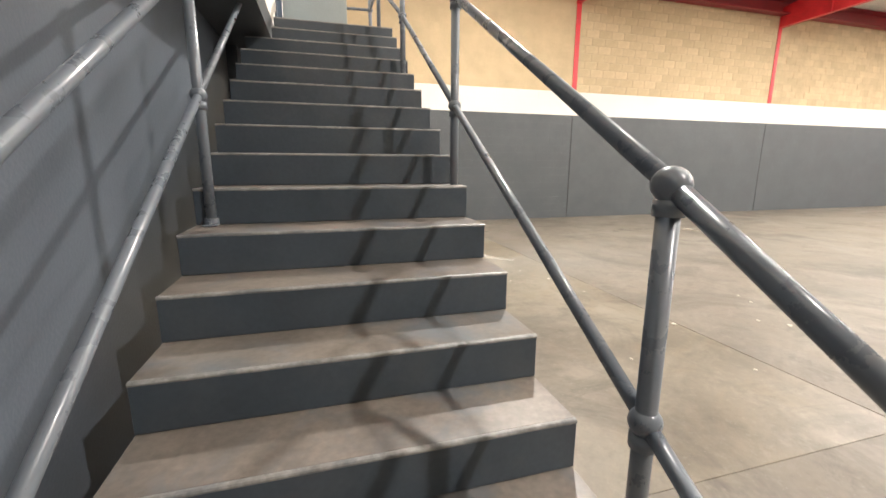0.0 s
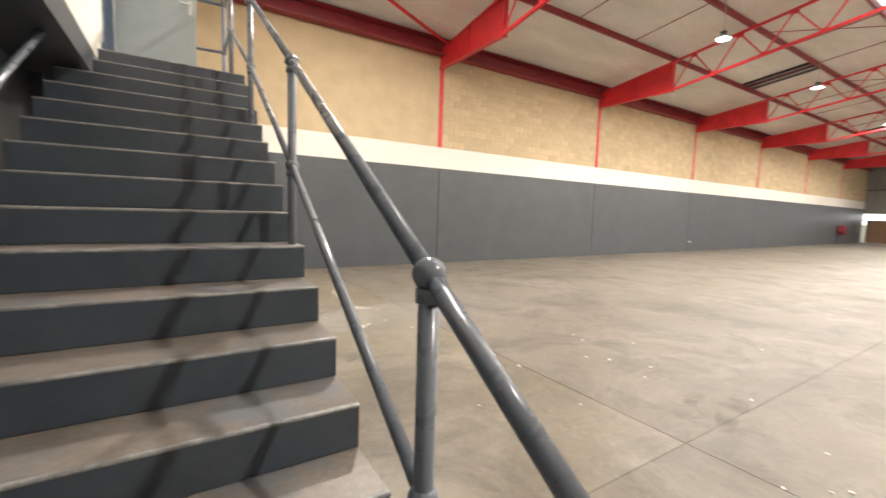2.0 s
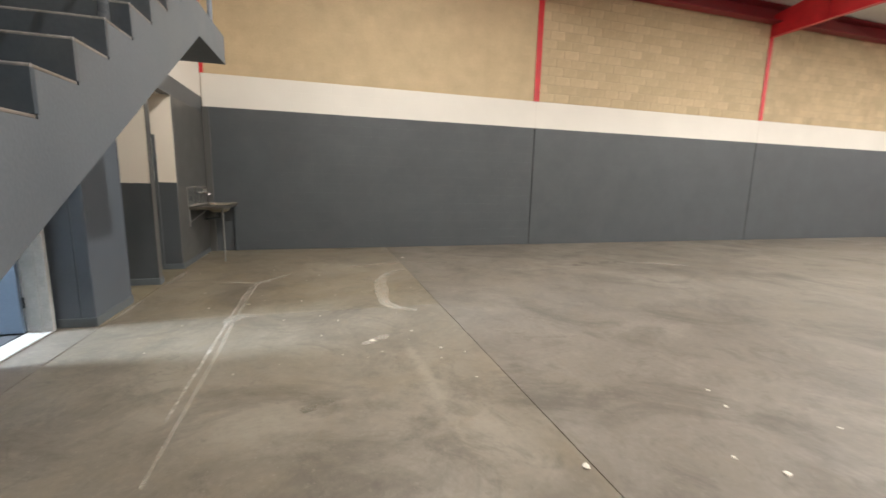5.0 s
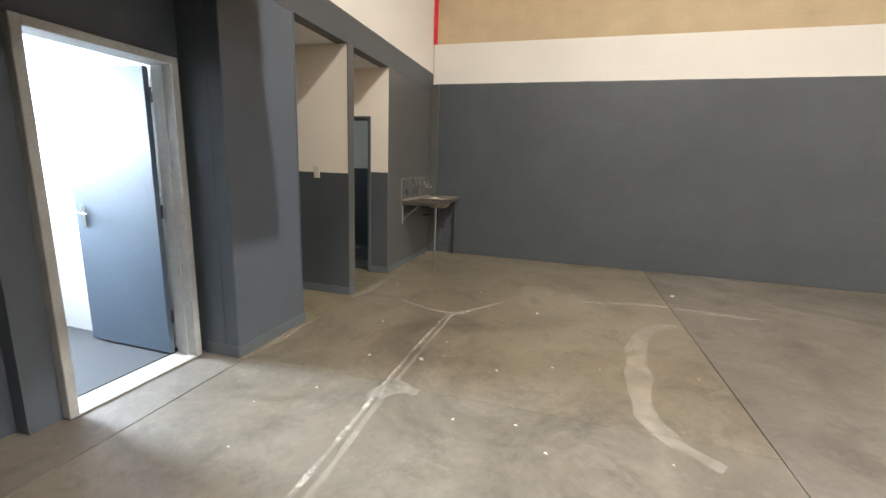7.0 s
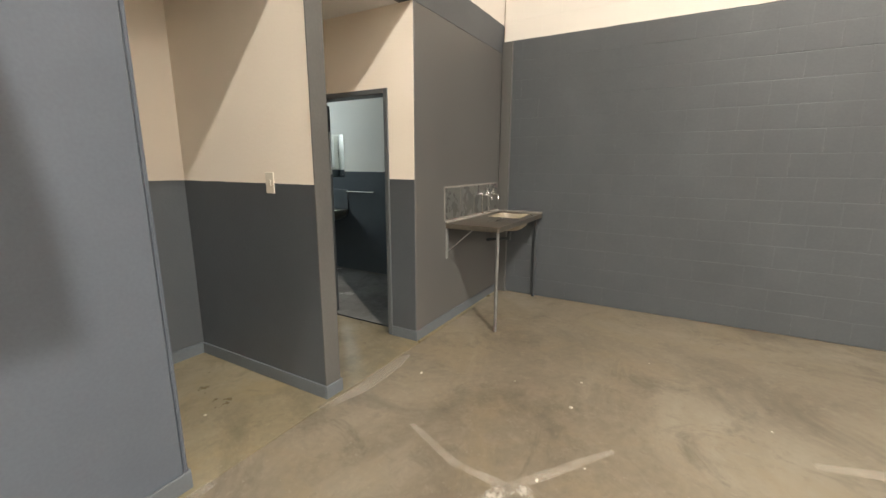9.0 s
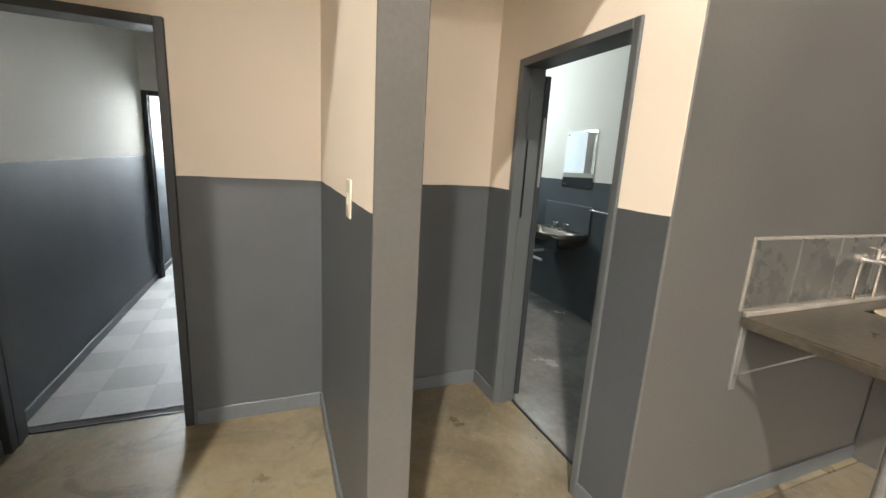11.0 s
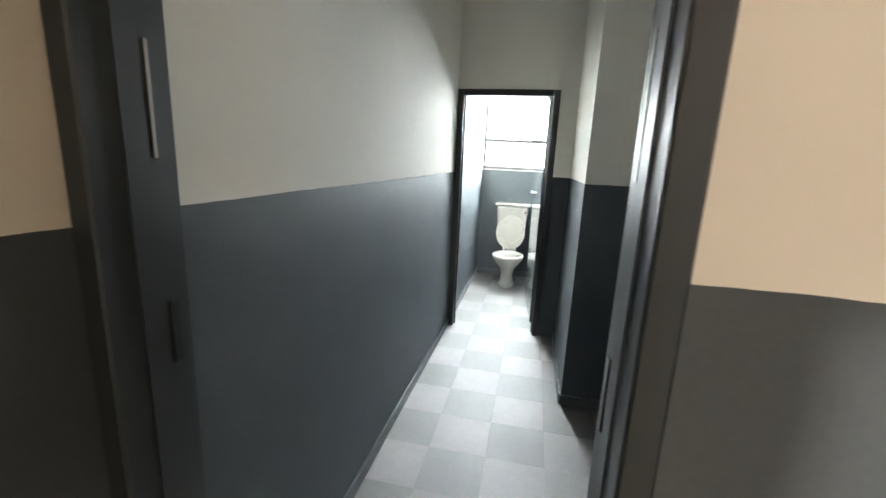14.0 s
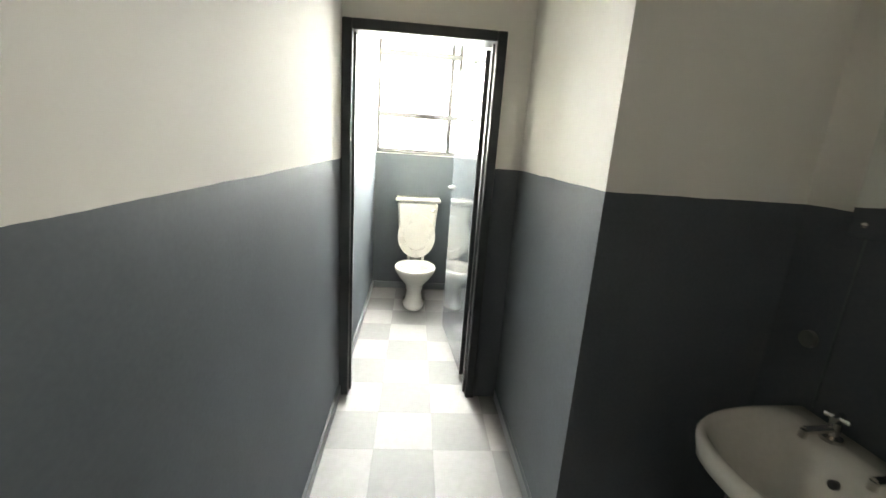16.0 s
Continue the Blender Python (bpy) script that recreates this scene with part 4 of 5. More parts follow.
part("handle", lever(B(), (0.76, 8.60, LAND_Z + 1.02), (-1, 0, 0), (0, -1, 0)), m_porcelain, leaf, "white lever handle")

# ---- sink table in the hall corner ----
st_top = base("sink_table", (0.26, 12.26, 0), "stained steel sink table on two pipe legs against the wall", "sink")
bm = B()
SX, SA, SB, SZ = 0.535, 11.655, 12.90, 0.965
rims = []
for zz in (SZ, SZ - 0.008):
    for x0, x1, ya, yb in ((0.003, SX, SA, SB), (0.10, 0.46, 12.34, 12.80)):
        rims.append([bm.verts.new(p) for p in ((x0, ya, zz), (x1, ya, zz), (x1, yb, zz), (x0, yb, zz))])
to, ti, bo, bi = rims
for k in range(4):
    j = (k + 1) % 4
    for a, b in ((to, ti), (ti, bi), (bi, bo), (bo, to)):
        bm.faces.new((a[k], a[j], b[j], b[k]))
bmesh.ops.recalc_face_normals(bm, faces=bm.faces[:])
part("worktop", bm, m_stainless, st_top, "brown-stained steel drainer")
part("front_edge", bx(B(), (SX - 0.008, SA, SZ - 0.045), (SX + 0.001, SB, SZ - 0.006), 0.002), m_stainless, st_top)
part("end_edge", bx(B(), (0.003, SA - 0.001, SZ - 0.045), (SX - 0.009, SA + 0.008, SZ - 0.009), 0.002), m_stainless, st_top)
bm = B()
n = 24
rings = []
for rx, ry, z in ((0.185, 0.235, SZ - 0.001), (0.175, 0.225, SZ - 0.03), (0.16, 0.205, SZ - 0.11), (0.12, 0.16, SZ - 0.145), (0.02, 0.02, SZ - 0.15)):
    ring = []
    for k in range(n):
        c, s = math.cos(2 * math.pi * k / n), math.sin(2 * math.pi * k / n)
        e = 0.55
        ring.append((0.28 + rx * abs(c) ** e * (1 if c > 0 else -1), 12.57 + ry * abs(s) ** e * (1 if s > 0 else -1), z))
    rings.append(ring)
vs = [[bm.verts.new(p) for p in ring] for ring in rings]
for a, b in zip(vs, vs[1:]):
    for k in range(n):
        bm.faces.new((a[k], a[(k + 1) % n], b[(k + 1) % n], b[k]))
bm.faces.new(vs[-1])
part("bowl", bm, m_bowl, st_top, "yellowed bowl", smooth=True)
part("upstand", bx(B(), (0.002, SA, SZ), (0.022, SB, SZ + 0.022), 0.003), m_grout, st_top, "pale sealant edge along the wall")
part("upstand", bx(B(), (0.022, SB - 0.016, SZ), (SX, SB, SZ + 0.018), 0.003), m_grout, st_top, "pale sealant edge along the wall")
part("leg", tube(B(), (0.508, 11.69, 0), (0.508, 11.69, SZ - 0.01), 0.0152, 12), m_dull, st_top, "bare galvanised pipe leg")
part("leg", tube(B(), (0.475, 12.885, 0), (0.475, 12.885, SZ - 0.01), 0.0175, 12), m_frame, st_top, "dark grey painted pipe leg")
part("brace", bar(B(), (0.014, 11.68, 0.70), (0.30, 11.68, SZ - 0.02), 0.03, 0.006), m_steel, st_top)
part("wall_bracket", bx(B(), (0.0, 11.662, 0.63), (0.012, 11.698, SZ - 0.01), 0.002), m_steel, st_top)
part("waste_pipe", tube(tube(B(), (0.28, 12.57, SZ - 0.27), (0.28, 12.57, SZ - 0.148), 0.02, 12), (0.28, 12.57, SZ - 0.25), (0.02, 12.57, SZ - 0.29), 0.018, 12), m_frame, st_top)

splash = base("splashback", (0.0, 12.2, 1.0), "row of grey glazed tiles with pale grout above the sink table", "splashback")
part("grout", bx(B(), (0.0005, 11.63, SZ + 0.024), (0.006, 12.82, 1.30), 0.001), m_grout, splash)
for k in range(4):
    a = 11.645 + k * 0.30
    part("tile", bx(B(), (0.005, a, SZ + 0.035), (0.011, min(a + 0.288, 12.812), 1.288), 0.002), m_walltile, splash)


def bib_tap(p, out, name="tap", label="old chrome wall tap above the sink table"):
    """Wall tap with a cross head and a drooping spout."""
    p, out = Vector(p), Vector(out)
    side = Vector((-out.y, out.x, 0))
    up = Vector((0, 0, 1))
    top = base(name, p, label, "tap", "taps")
    bm = tube(B(), p, p + out * 0.012, 0.028, 14)
    tube(bm, p, p + out * 0.085, 0.013, 12)
    tube(bm, p + out * 0.08, p + out * 0.115 - up * 0.022, 0.011, 12)
    tube(bm, p + out * 0.113 - up * 0.02, p + out * 0.117 - up * 0.05, 0.011, 12)
    body = part("body", bm, m_chrome, top)
    bm = tube(B(), p + out * 0.055, p + out * 0.055 + up * 0.06, 0.010, 12)
    tube(bm, p + out * 0.055 + up * 0.06 - side * 0.032, p + out * 0.055 + up * 0.06 + side * 0.032, 0.008, 8)
    tube(bm, p + out * 0.023 + up * 0.06, p + out * 0.087 + up * 0.06, 0.008, 8)
    part("cross_head", bm, m_chrome, body)
    return top


bib_tap((0.011, 12.42, 1.185), (1, 0, 0))
bib_tap((0.011, 12.60, 1.185), (1, 0, 0))
for y in (12.42, 12.60):
    solo("supply_pipe", tube(B(), (0.018, y, SZ + 0.02), (0.018, y, 1.19), 0.008, 8), m_chrome, "thin chrome supply pipe up the tiles", "pipe", "supply pipes")

# light switch across the paint line on the dividing wall
sw = base("light_switch", (-0.395, 10.11, 1.38), "tall ivory plastic light switch on the dividing wall", "switch")
part("plate", bx(B(), (-0.430, 10.102, 1.315), (-0.354, 10.11, 1.447), 0.003), m_plastic, sw)
part("rocker", bx(B(), (-0.405, 10.098, 1.362), (-0.379, 10.103, 1.40), 0.0015), m_plastic, sw)


# ---- washroom ----
def basin(name, cx, back, front, half, z, mat, label, depth=0.16):
    """Wall-hung basin, D-shaped in plan, back against the wall at y = back, with two pillar taps."""
    top = base(name, (cx, back, z - depth), label, "basin")
    s = -1 if front < back else 1
    d = abs(back - front)
    n = 40

    def ring(k_out, zz, dx=1.0, dy=1.0, shift=0.0):
        out = []
        for k in range(n):
            t = k / n
            if t < 0.3:          # straight back edge
                u = t / 0.3
                out.append((cx - half * dx + 2 * half * dx * u, back + s * (0.002 + shift), zz))
            else:
                a = math.pi * (t - 0.3) / 0.7
                c, q = math.cos(a), math.sin(a)
                out.append((cx + half * dx * abs(c) ** 0.75 * (1 if c > 0 else -1), back + s * (0.002 + shift + (d - shift) * dy * abs(q) ** 0.72), zz))
        return out
    bm = B()
    outer = [ring(0, z - depth, 0.50, 0.45), ring(0, z - depth * 0.8, 0.72, 0.70), ring(0, z - depth * 0.55, 0.92, 0.90), ring(0, z - 0.055, 0.985, 0.985), ring(0, z - 0.008, 1.0, 1.0), ring(0, z, 0.985, 0.985)]
    inner = [ring(0, z - 0.001, 0.90, 0.92, 0.115), ring(0, z - 0.02, 0.87, 0.885, 0.125), ring(0, z - depth * 0.55, 0.68, 0.70, 0.15), ring(0, z - depth * 0.78, 0.40, 0.5, 0.2)]
    loft(bm, outer + inner)
    body = part("bowl", bm, mat, top, smooth=True)
    part("drain", tube(B(), (cx + 0.02, back + s * d * 0.5, z - depth * 0.79), (cx + 0.02, back + s * d * 0.5, z - depth * 0.76), 0.025, 14), m_black, top, "dark waste outlet")
    part("overflow", tube(B(), (cx, back + s * 0.13, z - 0.055), (cx, back + s * 0.15, z - 0.052), 0.012, 10), m_black, top, "dark overflow hole")
    for dx in (-0.10, 0.075):
        p = Vector((cx + dx, back + s * 0.065, z - 0.002))
        bm = tube(B(), p, p + Vector((0, 0, 0.012)), 0.026, 14)
        tube(bm, p, p + Vector((0, 0, 0.055)), 0.014, 12)
        tube(bm, p + Vector((0, 0, 0.035)), p + Vector((0, s * 0.085, 0.028)), 0.011, 10)
        tube(bm, p + Vector((0, s * 0.083, 0.03)), p + Vector((0, s * 0.085, 0.008)), 0.010, 10)
        for k in range(2):
            a = k * math.pi / 2 + 0.4
            e = Vector((math.cos(a), math.sin(a), 0)) * 0.027
            tube(bm, p + Vector((0, 0, 0.068)) - e, p + Vector((0, 0, 0.068)) + e, 0.008, 8)
        part("tap", bm, m_chrome, top, "chrome pillar tap")
    return top


bas = basin("wash_basin", -2.98, 10.25, 9.80, 0.254, 0.805, m_porcelain, "white porcelain wall-hung basin with two chrome taps")
part("plug_hole", tube(B(), (-2.77, 10.175, 0.803), (-2.77, 10.175, 0.809), 0.022, 12), m_black, bas, "dark spare tap hole")


def wall_mirror(x0, x1, z0, z1, y, s, label):
    top = base("mirror", ((x0 + x1) / 2, y, z0), label, "mirror")
    part("glass", bx(B(), (x0, min(y, y + s * 0.006), z0), (x1, max(y, y + s * 0.006), z1), 0.001), m_mirror, top)
    for x in (x0 + 0.035, x1 - 0.035):
        for z in (z0 + 0.035, z1 - 0.035):
            part("screw_cap", ball(B(), (x, y + s * 0.006, z), 0.008, 1.0, 10), m_chrome, top, smooth=True)
    return top


basin_mirror = wall_mirror(-3.225, -2.745, 1.335, 1.95, 10.233, -1, "frameless wall mirror with four chrome screw caps above the basin")
basin_mirror.rotation_euler = (0, 0, radians(3.0))     # its plugs stand out unevenly from the wall
rail = base("towel_rail", (-2.3, 10.25, 1.14), "thin chrome towel rail on the dark dado", "towel rail", "towel rails")
part("bar", tube(B(), (-2.63, 10.20, 1.13), (-1.95, 10.20, 1.13), 0.008, 10), m_chrome, rail)
for x in (-2.625, -1.96):
    part("bracket", tube(B(), (x, 10.20, 1.13), (x, 10.25, 1.13), 0.007, 8), m_chrome, rail)
solo("wall_socket", tube(B(), (-3.265, 10.249, 1.01), (-3.265, 10.235, 1.01), 0.026, 16), m_dull, "round dull metal cover plate on the dado", "cover plate")
solo("paint_run", bx(B(), (-3.202, 10.246, 0.82), (-3.198, 10.25, 1.33)), m_skirt, "thin pale run line below the mirror", "stain", kind="structure")


# ---- toilet ----
def oval(cx, cy, rx, ry, z, n=28, e=1.0, front=1.0):
    """Ring of an egg-shaped plan, longer towards +x."""
    out = []
    for k in range(n):
        a = 2 * math.pi * k / n
        c, s = math.cos(a), math.sin(a)
        out.append((cx + rx * c * (front if c > 0 else 1.0), cy + ry * abs(s) ** e * (1 if s > 0 else -1), z))
    return out


TX, TY = -5.93, 9.085
wc = base("toilet", (TX, TY, 0), "white porcelain toilet with its seat raised against the cistern", "toilet")
bm = B()
loft(bm, [oval(TX - 0.05, TY, 0.20, 0.105, 0.0), oval(TX - 0.05, TY, 0.20, 0.105, 0.03), oval(TX - 0.06, TY, 0.155, 0.083, 0.06), oval(TX - 0.07, TY, 0.13, 0.075, 0.14),
          oval(TX - 0.05, TY, 0.15, 0.095, 0.22), oval(TX - 0.01, TY, 0.205, 0.155, 0.30), oval(TX, TY, 0.235, 0.188, 0.36), oval(TX, TY, 0.24, 0.192, 0.39), oval(TX, TY, 0.232, 0.185, 0.40),
          oval(TX, TY, 0.175, 0.13, 0.398), oval(TX, TY, 0.165, 0.12, 0.36), oval(TX, TY, 0.11, 0.08, 0.25), oval(TX, TY, 0.06, 0.05, 0.21)])
part("pan", bm, m_porcelain, wc, smooth=True)
bm = bx(B(), (-6.405, 8.885, 0.60), (-6.225, 9.285, 0.955), 0.022)
for v in bm.verts:       # the tank narrows towards its foot
    v.co.y = TY + (v.co.y - TY) * (0.86 + 0.14 * (v.co.z - 0.60) / 0.355)
part("cistern", bm, m_porcelain, wc)
part("cistern_lid", bx(B(), (-6.412, 8.865, 0.955), (-6.212, 9.305, 0.992), 0.010), m_porcelain, wc)
part("inlet", bx(bx(B(), (-6.40, 9.02, 0.33), (-6.14, 9.15, 0.395), 0.015), (-6.40, 9.03, 0.39), (-6.235, 9.14, 0.61), 0.015), m_porcelain, wc)
part("lever", tube(tube(B(), (-6.225, 9.245, 0.885), (-6.205, 9.245, 0.885), 0.014, 10), (-6.205, 9.245, 0.885), (-6.205, 9.20, 0.878), 0.006, 8), m_chrome, wc, "chrome flush lever")


def raised(bm, tilt, x0, inner, thick, ry, rz):
    """An oval ring or lid standing on its hinge."""
    n = 28
    rings = []
    for dx, k in ((0, 1.0), (thick, 1.0), (thick, inner), (0, inner)):
        ring = []
        for i in range(n):
            a = 2 * math.pi * i / n
            z = rz + rz * k * math.sin(a)
            ring.append((x0 + dx - (z) * tilt, TY + ry * k * math.cos(a), 0.425 + z))
        rings.append(ring)
    vs = [[bm.verts.new(p) for p in r] for r in rings]
    for a, b in zip(vs, vs[1:] + vs[:1]):
        for i in range(n):
            bm.faces.new((a[i], a[(i + 1) % n], b[(i + 1) % n], b[i]))
    if inner < 0.1:
        bm.faces.new(vs[2])
        bm.faces.new(vs[3][::-1])
    bmesh.ops.recalc_face_normals(bm, faces=bm.faces[:])
    return bm


m_seat = material("off-white seat plastic", (0.60, 0.58, 0.53), 0.3, vary=0.05, scale=10, bump=0.0)
part("lid", raised(B(), 0.16, -6.15, 0.02, 0.012, 0.178, 0.205), m_porcelain, wc, "plastic lid, raised", smooth=False)
part("seat", raised(B(), 0.16, -6.132, 0.66, 0.022, 0.182, 0.208), m_seat, wc, "plastic seat ring, raised")
for y in (TY - 0.07, TY + 0.07):
    part("hinge", tube(B(), (-6.13, y, 0.398), (-6.13, y, 0.44), 0.014, 10), m_porcelain, wc)

# cubicle window with steel glazing bars
w1 = base("window_1", (-6.5, 9.05, 1.42), "wide steel window with frosted bright panes over the toilet", "window", kind="structure")
m_wframe = material("grey window paint", (0.085, 0.085, 0.082), 0.45, vary=0.1, scale=6)
WA, WB, WZ0, WZ1 = 8.645, 9.44, 1.42, 2.52
for a, b in (((-6.50, WA, WZ0), (-6.46, WA + 0.03, WZ1)), ((-6.50, WB - 0.03, WZ0), (-6.46, WB, WZ1)), ((-6.50, WA, WZ0), (-6.46, WB, WZ0 + 0.03)), ((-6.50, WA, WZ1 - 0.03), (-6.46, WB, WZ1)),
             ((-6.510, WA, 1.745), (-6.445, WB, 1.795)), ((-6.510, WA, 2.300), (-6.445, WB, 2.355)), ((-6.508, 9.330, WZ0), (-6.447, 9.372, WZ1))):
    part("glazing_bar", bx(B(), a, b, 0.003), m_wframe, w1)
part("sill", bx(B(), (-6.50, WA, WZ0 - 0.012), (-6.408, WB, WZ0 + 0.006), 0.004), m_wframe, w1)
for z0, z1 in ((WZ0 + 0.03, 1.755), (1.785, 2.31), (2.345, WZ1 - 0.03)):
    for y0, y1 in ((WA + 0.03, 9.33), (9.365, WB - 0.03)):
        p = part("pane", bx(B(), (-6.484, y0, z0), (-6.480, y1, z1)), m_glass, w1)
        p.visible_shadow = False
m_outside = glow("bright overcast outside", (0.97, 0.98, 1.0), OUTSIDE)
m_yard = glow("bright yard outside", (0.93, 0.97, 1.0), FROSTED)
bm = bx(B(), (-6.84, 8.0, 0.9), (-6.82, 10.2, 3.3))
solo("backdrop", bm, m_yard, "bright white daylight outside the cubicle window", "backdrop", kind="structure")
solo("backdrop_gate", bx(B(), (EX + 0.25, -0.7, 1.5), (EX + 0.27, NY + 0.2, 2.6)), m_outside, "bright white daylight beyond the gate gap", "backdrop", kind="structure")
solo("backdrop_office", bx(B(), (-4.6, 7.1, 1.2), (-4.58, 8.4, 2.6)), m_outside, "bright white daylight outside the office window", "backdrop", kind="structure")
m_shaded_yard = glow("shaded yard outside", (0.70, 0.87, 1.0), 0.36)
solo("backdrop_right", bx(B(), (-4.1, 11.4, 1.3), (-4.08, 12.6, 2.6)), m_shaded_yard, "bright white daylight outside the washroom window", "backdrop", kind="structure")

# ---- right washroom ----
b2 = basin("steel_basin", -2.60, 12.80, 12.40, 0.36, 0.865, m_stainless, "stained steel wall basin on white bracket rails")
part("apron", bx(B(), (-2.96, 12.44, 0.70), (-2.26, 12.46, 0.84), 0.004), m_frame, b2, "dark front apron")
part("bracket", tube(B(), (-2.95, 12.79, 0.56), (-2.95, 12.46, 0.56), 0.016, 10), m_porcelain, b2, "white bracket rail")
part("bracket", tube(B(), (-2.95, 12.46, 0.56), (-2.52, 12.46, 0.56), 0.016, 10), m_porcelain, b2, "white bracket rail")
solo("splash_panel", bx(B(), (-2.98, 12.782, 0.87), (-2.23, 12.80, 1.15), 0.004), m_skirt, "grey splash panel behind the steel basin", "splashback")
wall_mirror(-2.75, -2.275, 1.32, 1.90, 12.798, -1, "frameless wall mirror over the steel basin catching daylight")
rail = base("towel_rail", (-1.98, 12.80, 1.125), "thin chrome towel rail on the dark dado", "towel rail", "towel rails")
part("bar", tube(B(), (-2.22, 12.755, 1.125), (-1.745, 12.755, 1.125), 0.008, 10), m_chrome, rail)
for x in (-2.21, -1.755):
    part("bracket", tube(B(), (x, 12.755, 1.125), (x, 12.80, 1.125), 0.007, 8), m_chrome, rail)

# ---- fittings along the hall walls ----
hr = base("hose_reel", (42.9, NY - 0.1, 0.3), "dark red fire hose reel on the far wall", "hose reel")
bm = B()
res = bmesh.ops.create_cone(bm, cap_ends=True, segments=24, radius1=0.34, radius2=0.34, depth=0.34)
bmesh.ops.transform(bm, matrix=pose(42.9, NY - 0.25, 1.05, 90, 0, 0), verts=res["verts"])
part("drum", bm, m_hose, hr)
part("bracket", bx(B(), (42.84, NY - 0.08, 0.62), (42.96, NY - 0.001, 1.35), 0.006), m_frame, hr)
part("hose_drop", tube(B(), (42.68, NY - 0.1, 0.95), (42.62, NY - 0.05, 0.02), 0.02, 8), m_frame, hr)
ex = base("fire_extinguisher", (33.7, SY + 0.1, 0), "small red fire extinguisher on the floor by the wall", "extinguisher")
bm = tube(B(), (33.7, SY + 0.12, 0), (33.7, SY + 0.12, 0.36), 0.085, 16)
part("cylinder", bm, m_hose, ex)
part("neck", tube(B(), (33.7, SY + 0.12, 0.36), (33.7, SY + 0.12, 0.47), 0.06, 12, 0.02), m_black, ex)


def wall_light(x, z, r, s_y, pipe):
    top = base("pipe_outlet", (x, s_y, 0), "white round outlet on a painted pipe up the wall", "pipe outlet", "wall outlets")
    s = 1 if s_y < 0 else -1
    part("cap", ball(tube(B(), (x, s_y, z), (x, s_y + s * 0.05, z), r, 14), (x, s_y + s * 0.05, z), r, 0.8), m_porcelain, top, "white round cap", smooth=False)
    if pipe:
        part("pipe", tube(B(), (x - 0.05, s_y + s * 0.022, 0), (x - 0.05, s_y + s * 0.022, z), 0.02, 10), m_grey, top)
    return top


wall_light(13.75, 1.43, 0.10, SY, True)
wall_light(20.85, 1.39, 0.07, SY, True)
wall_light(21.45, 0.45, 0.05, NY, False)
solo("gate_lamp", ball(B(), (EX - 0.06, 1.93, 4.3), 0.09), m_lamp, "small lit bulkhead lamp on the end wall", "lamp", smooth=True)
# diagonal bracing at the south-east corner
for p, q in (((42.9, 6.0), (48.4, 1.0)), ((42.9, 1.2), (48.4, 5.9))):
    solo("wall_brace", bar(B(), (p[0], SY + 0.06, p[1]), (q[0], SY + 0.06, q[1]), 0.06, 0.06), m_darkred, "dark red diagonal wall brace", "brace", "wall braces", "structure")

# ---- litter and scuffs on the floor ----
m_chip = material("white plaster chip", (0.62, 0.58, 0.50), 0.8, vary=0.15, scale=30)
rng = random.Random(21)


def chip(x, y, size):
    bm = B()
    res = bmesh.ops.create_icosphere(bm, subdivisions=1, radius=size)
    for v in res["verts"]:
        v.co = Vector((v.co.x * rng.uniform(0.7, 1.5), v.co.y * rng.uniform(0.5, 1.2), v.co.z * 0.35)) * rng.uniform(0.8, 1.2)
    low = min(v.co.z for v in bm.verts)
    ob = solo("plaster_chip", bm, m_chip, "small white plaster chip lying on the concrete floor", "debris", "floor chips")
    ob.location = (x, y, -low)
    ob.rotation_euler = (0, 0, rng.uniform(0, 6))


for x, y, s in ((4.745, 3.835, 0.022), (3.487, 5.393, 0.024), (2.589, 7.421, 0.03), (1.308, 8.876, 0.02), (3.662, 11.573, 0.028), (3.0, 7.6, 0.012), (4.35, 5.25, 0.014), (4.9, 5.9, 0.016), (5.3, 5.3, 0.014), (4.25, 3.2, 0.016), (3.75, 3.05, 0.013), (5.6, 2.5, 0.012), (4.4, 4.6, 0.012), (2.3, 9.1, 0.012), (1.9, 8.9, 0.014), (1.75, 8.2, 0.012), (0.9, 8.8, 0.013), (2.1, 10.3, 0.014), (0.7, 9.5, 0.012), (1.4, 10.8, 0.012), (0.35, 10.7, 0.012), (-0.5, 9.6, 0.010), (6.5, 4.4, 0.015), (2.6, 4.9, 0.014), (4.5, 5.07, 0.022), (4.82, 5.69, 0.016), (3.17, 7.12, 0.02), (4.70, 4.72, 0.016), (3.35, 4.51, 0.015), (3.85, 2.99, 0.014), (3.545, 3.21, 0.014), (2.0, 5.49, 0.015)):
    chip(x, y, s)
for k in range(34):
    chip(rng.uniform(0.3, 3.4), rng.uniform(6.5, 12.3), rng.uniform(0.004, 0.010))


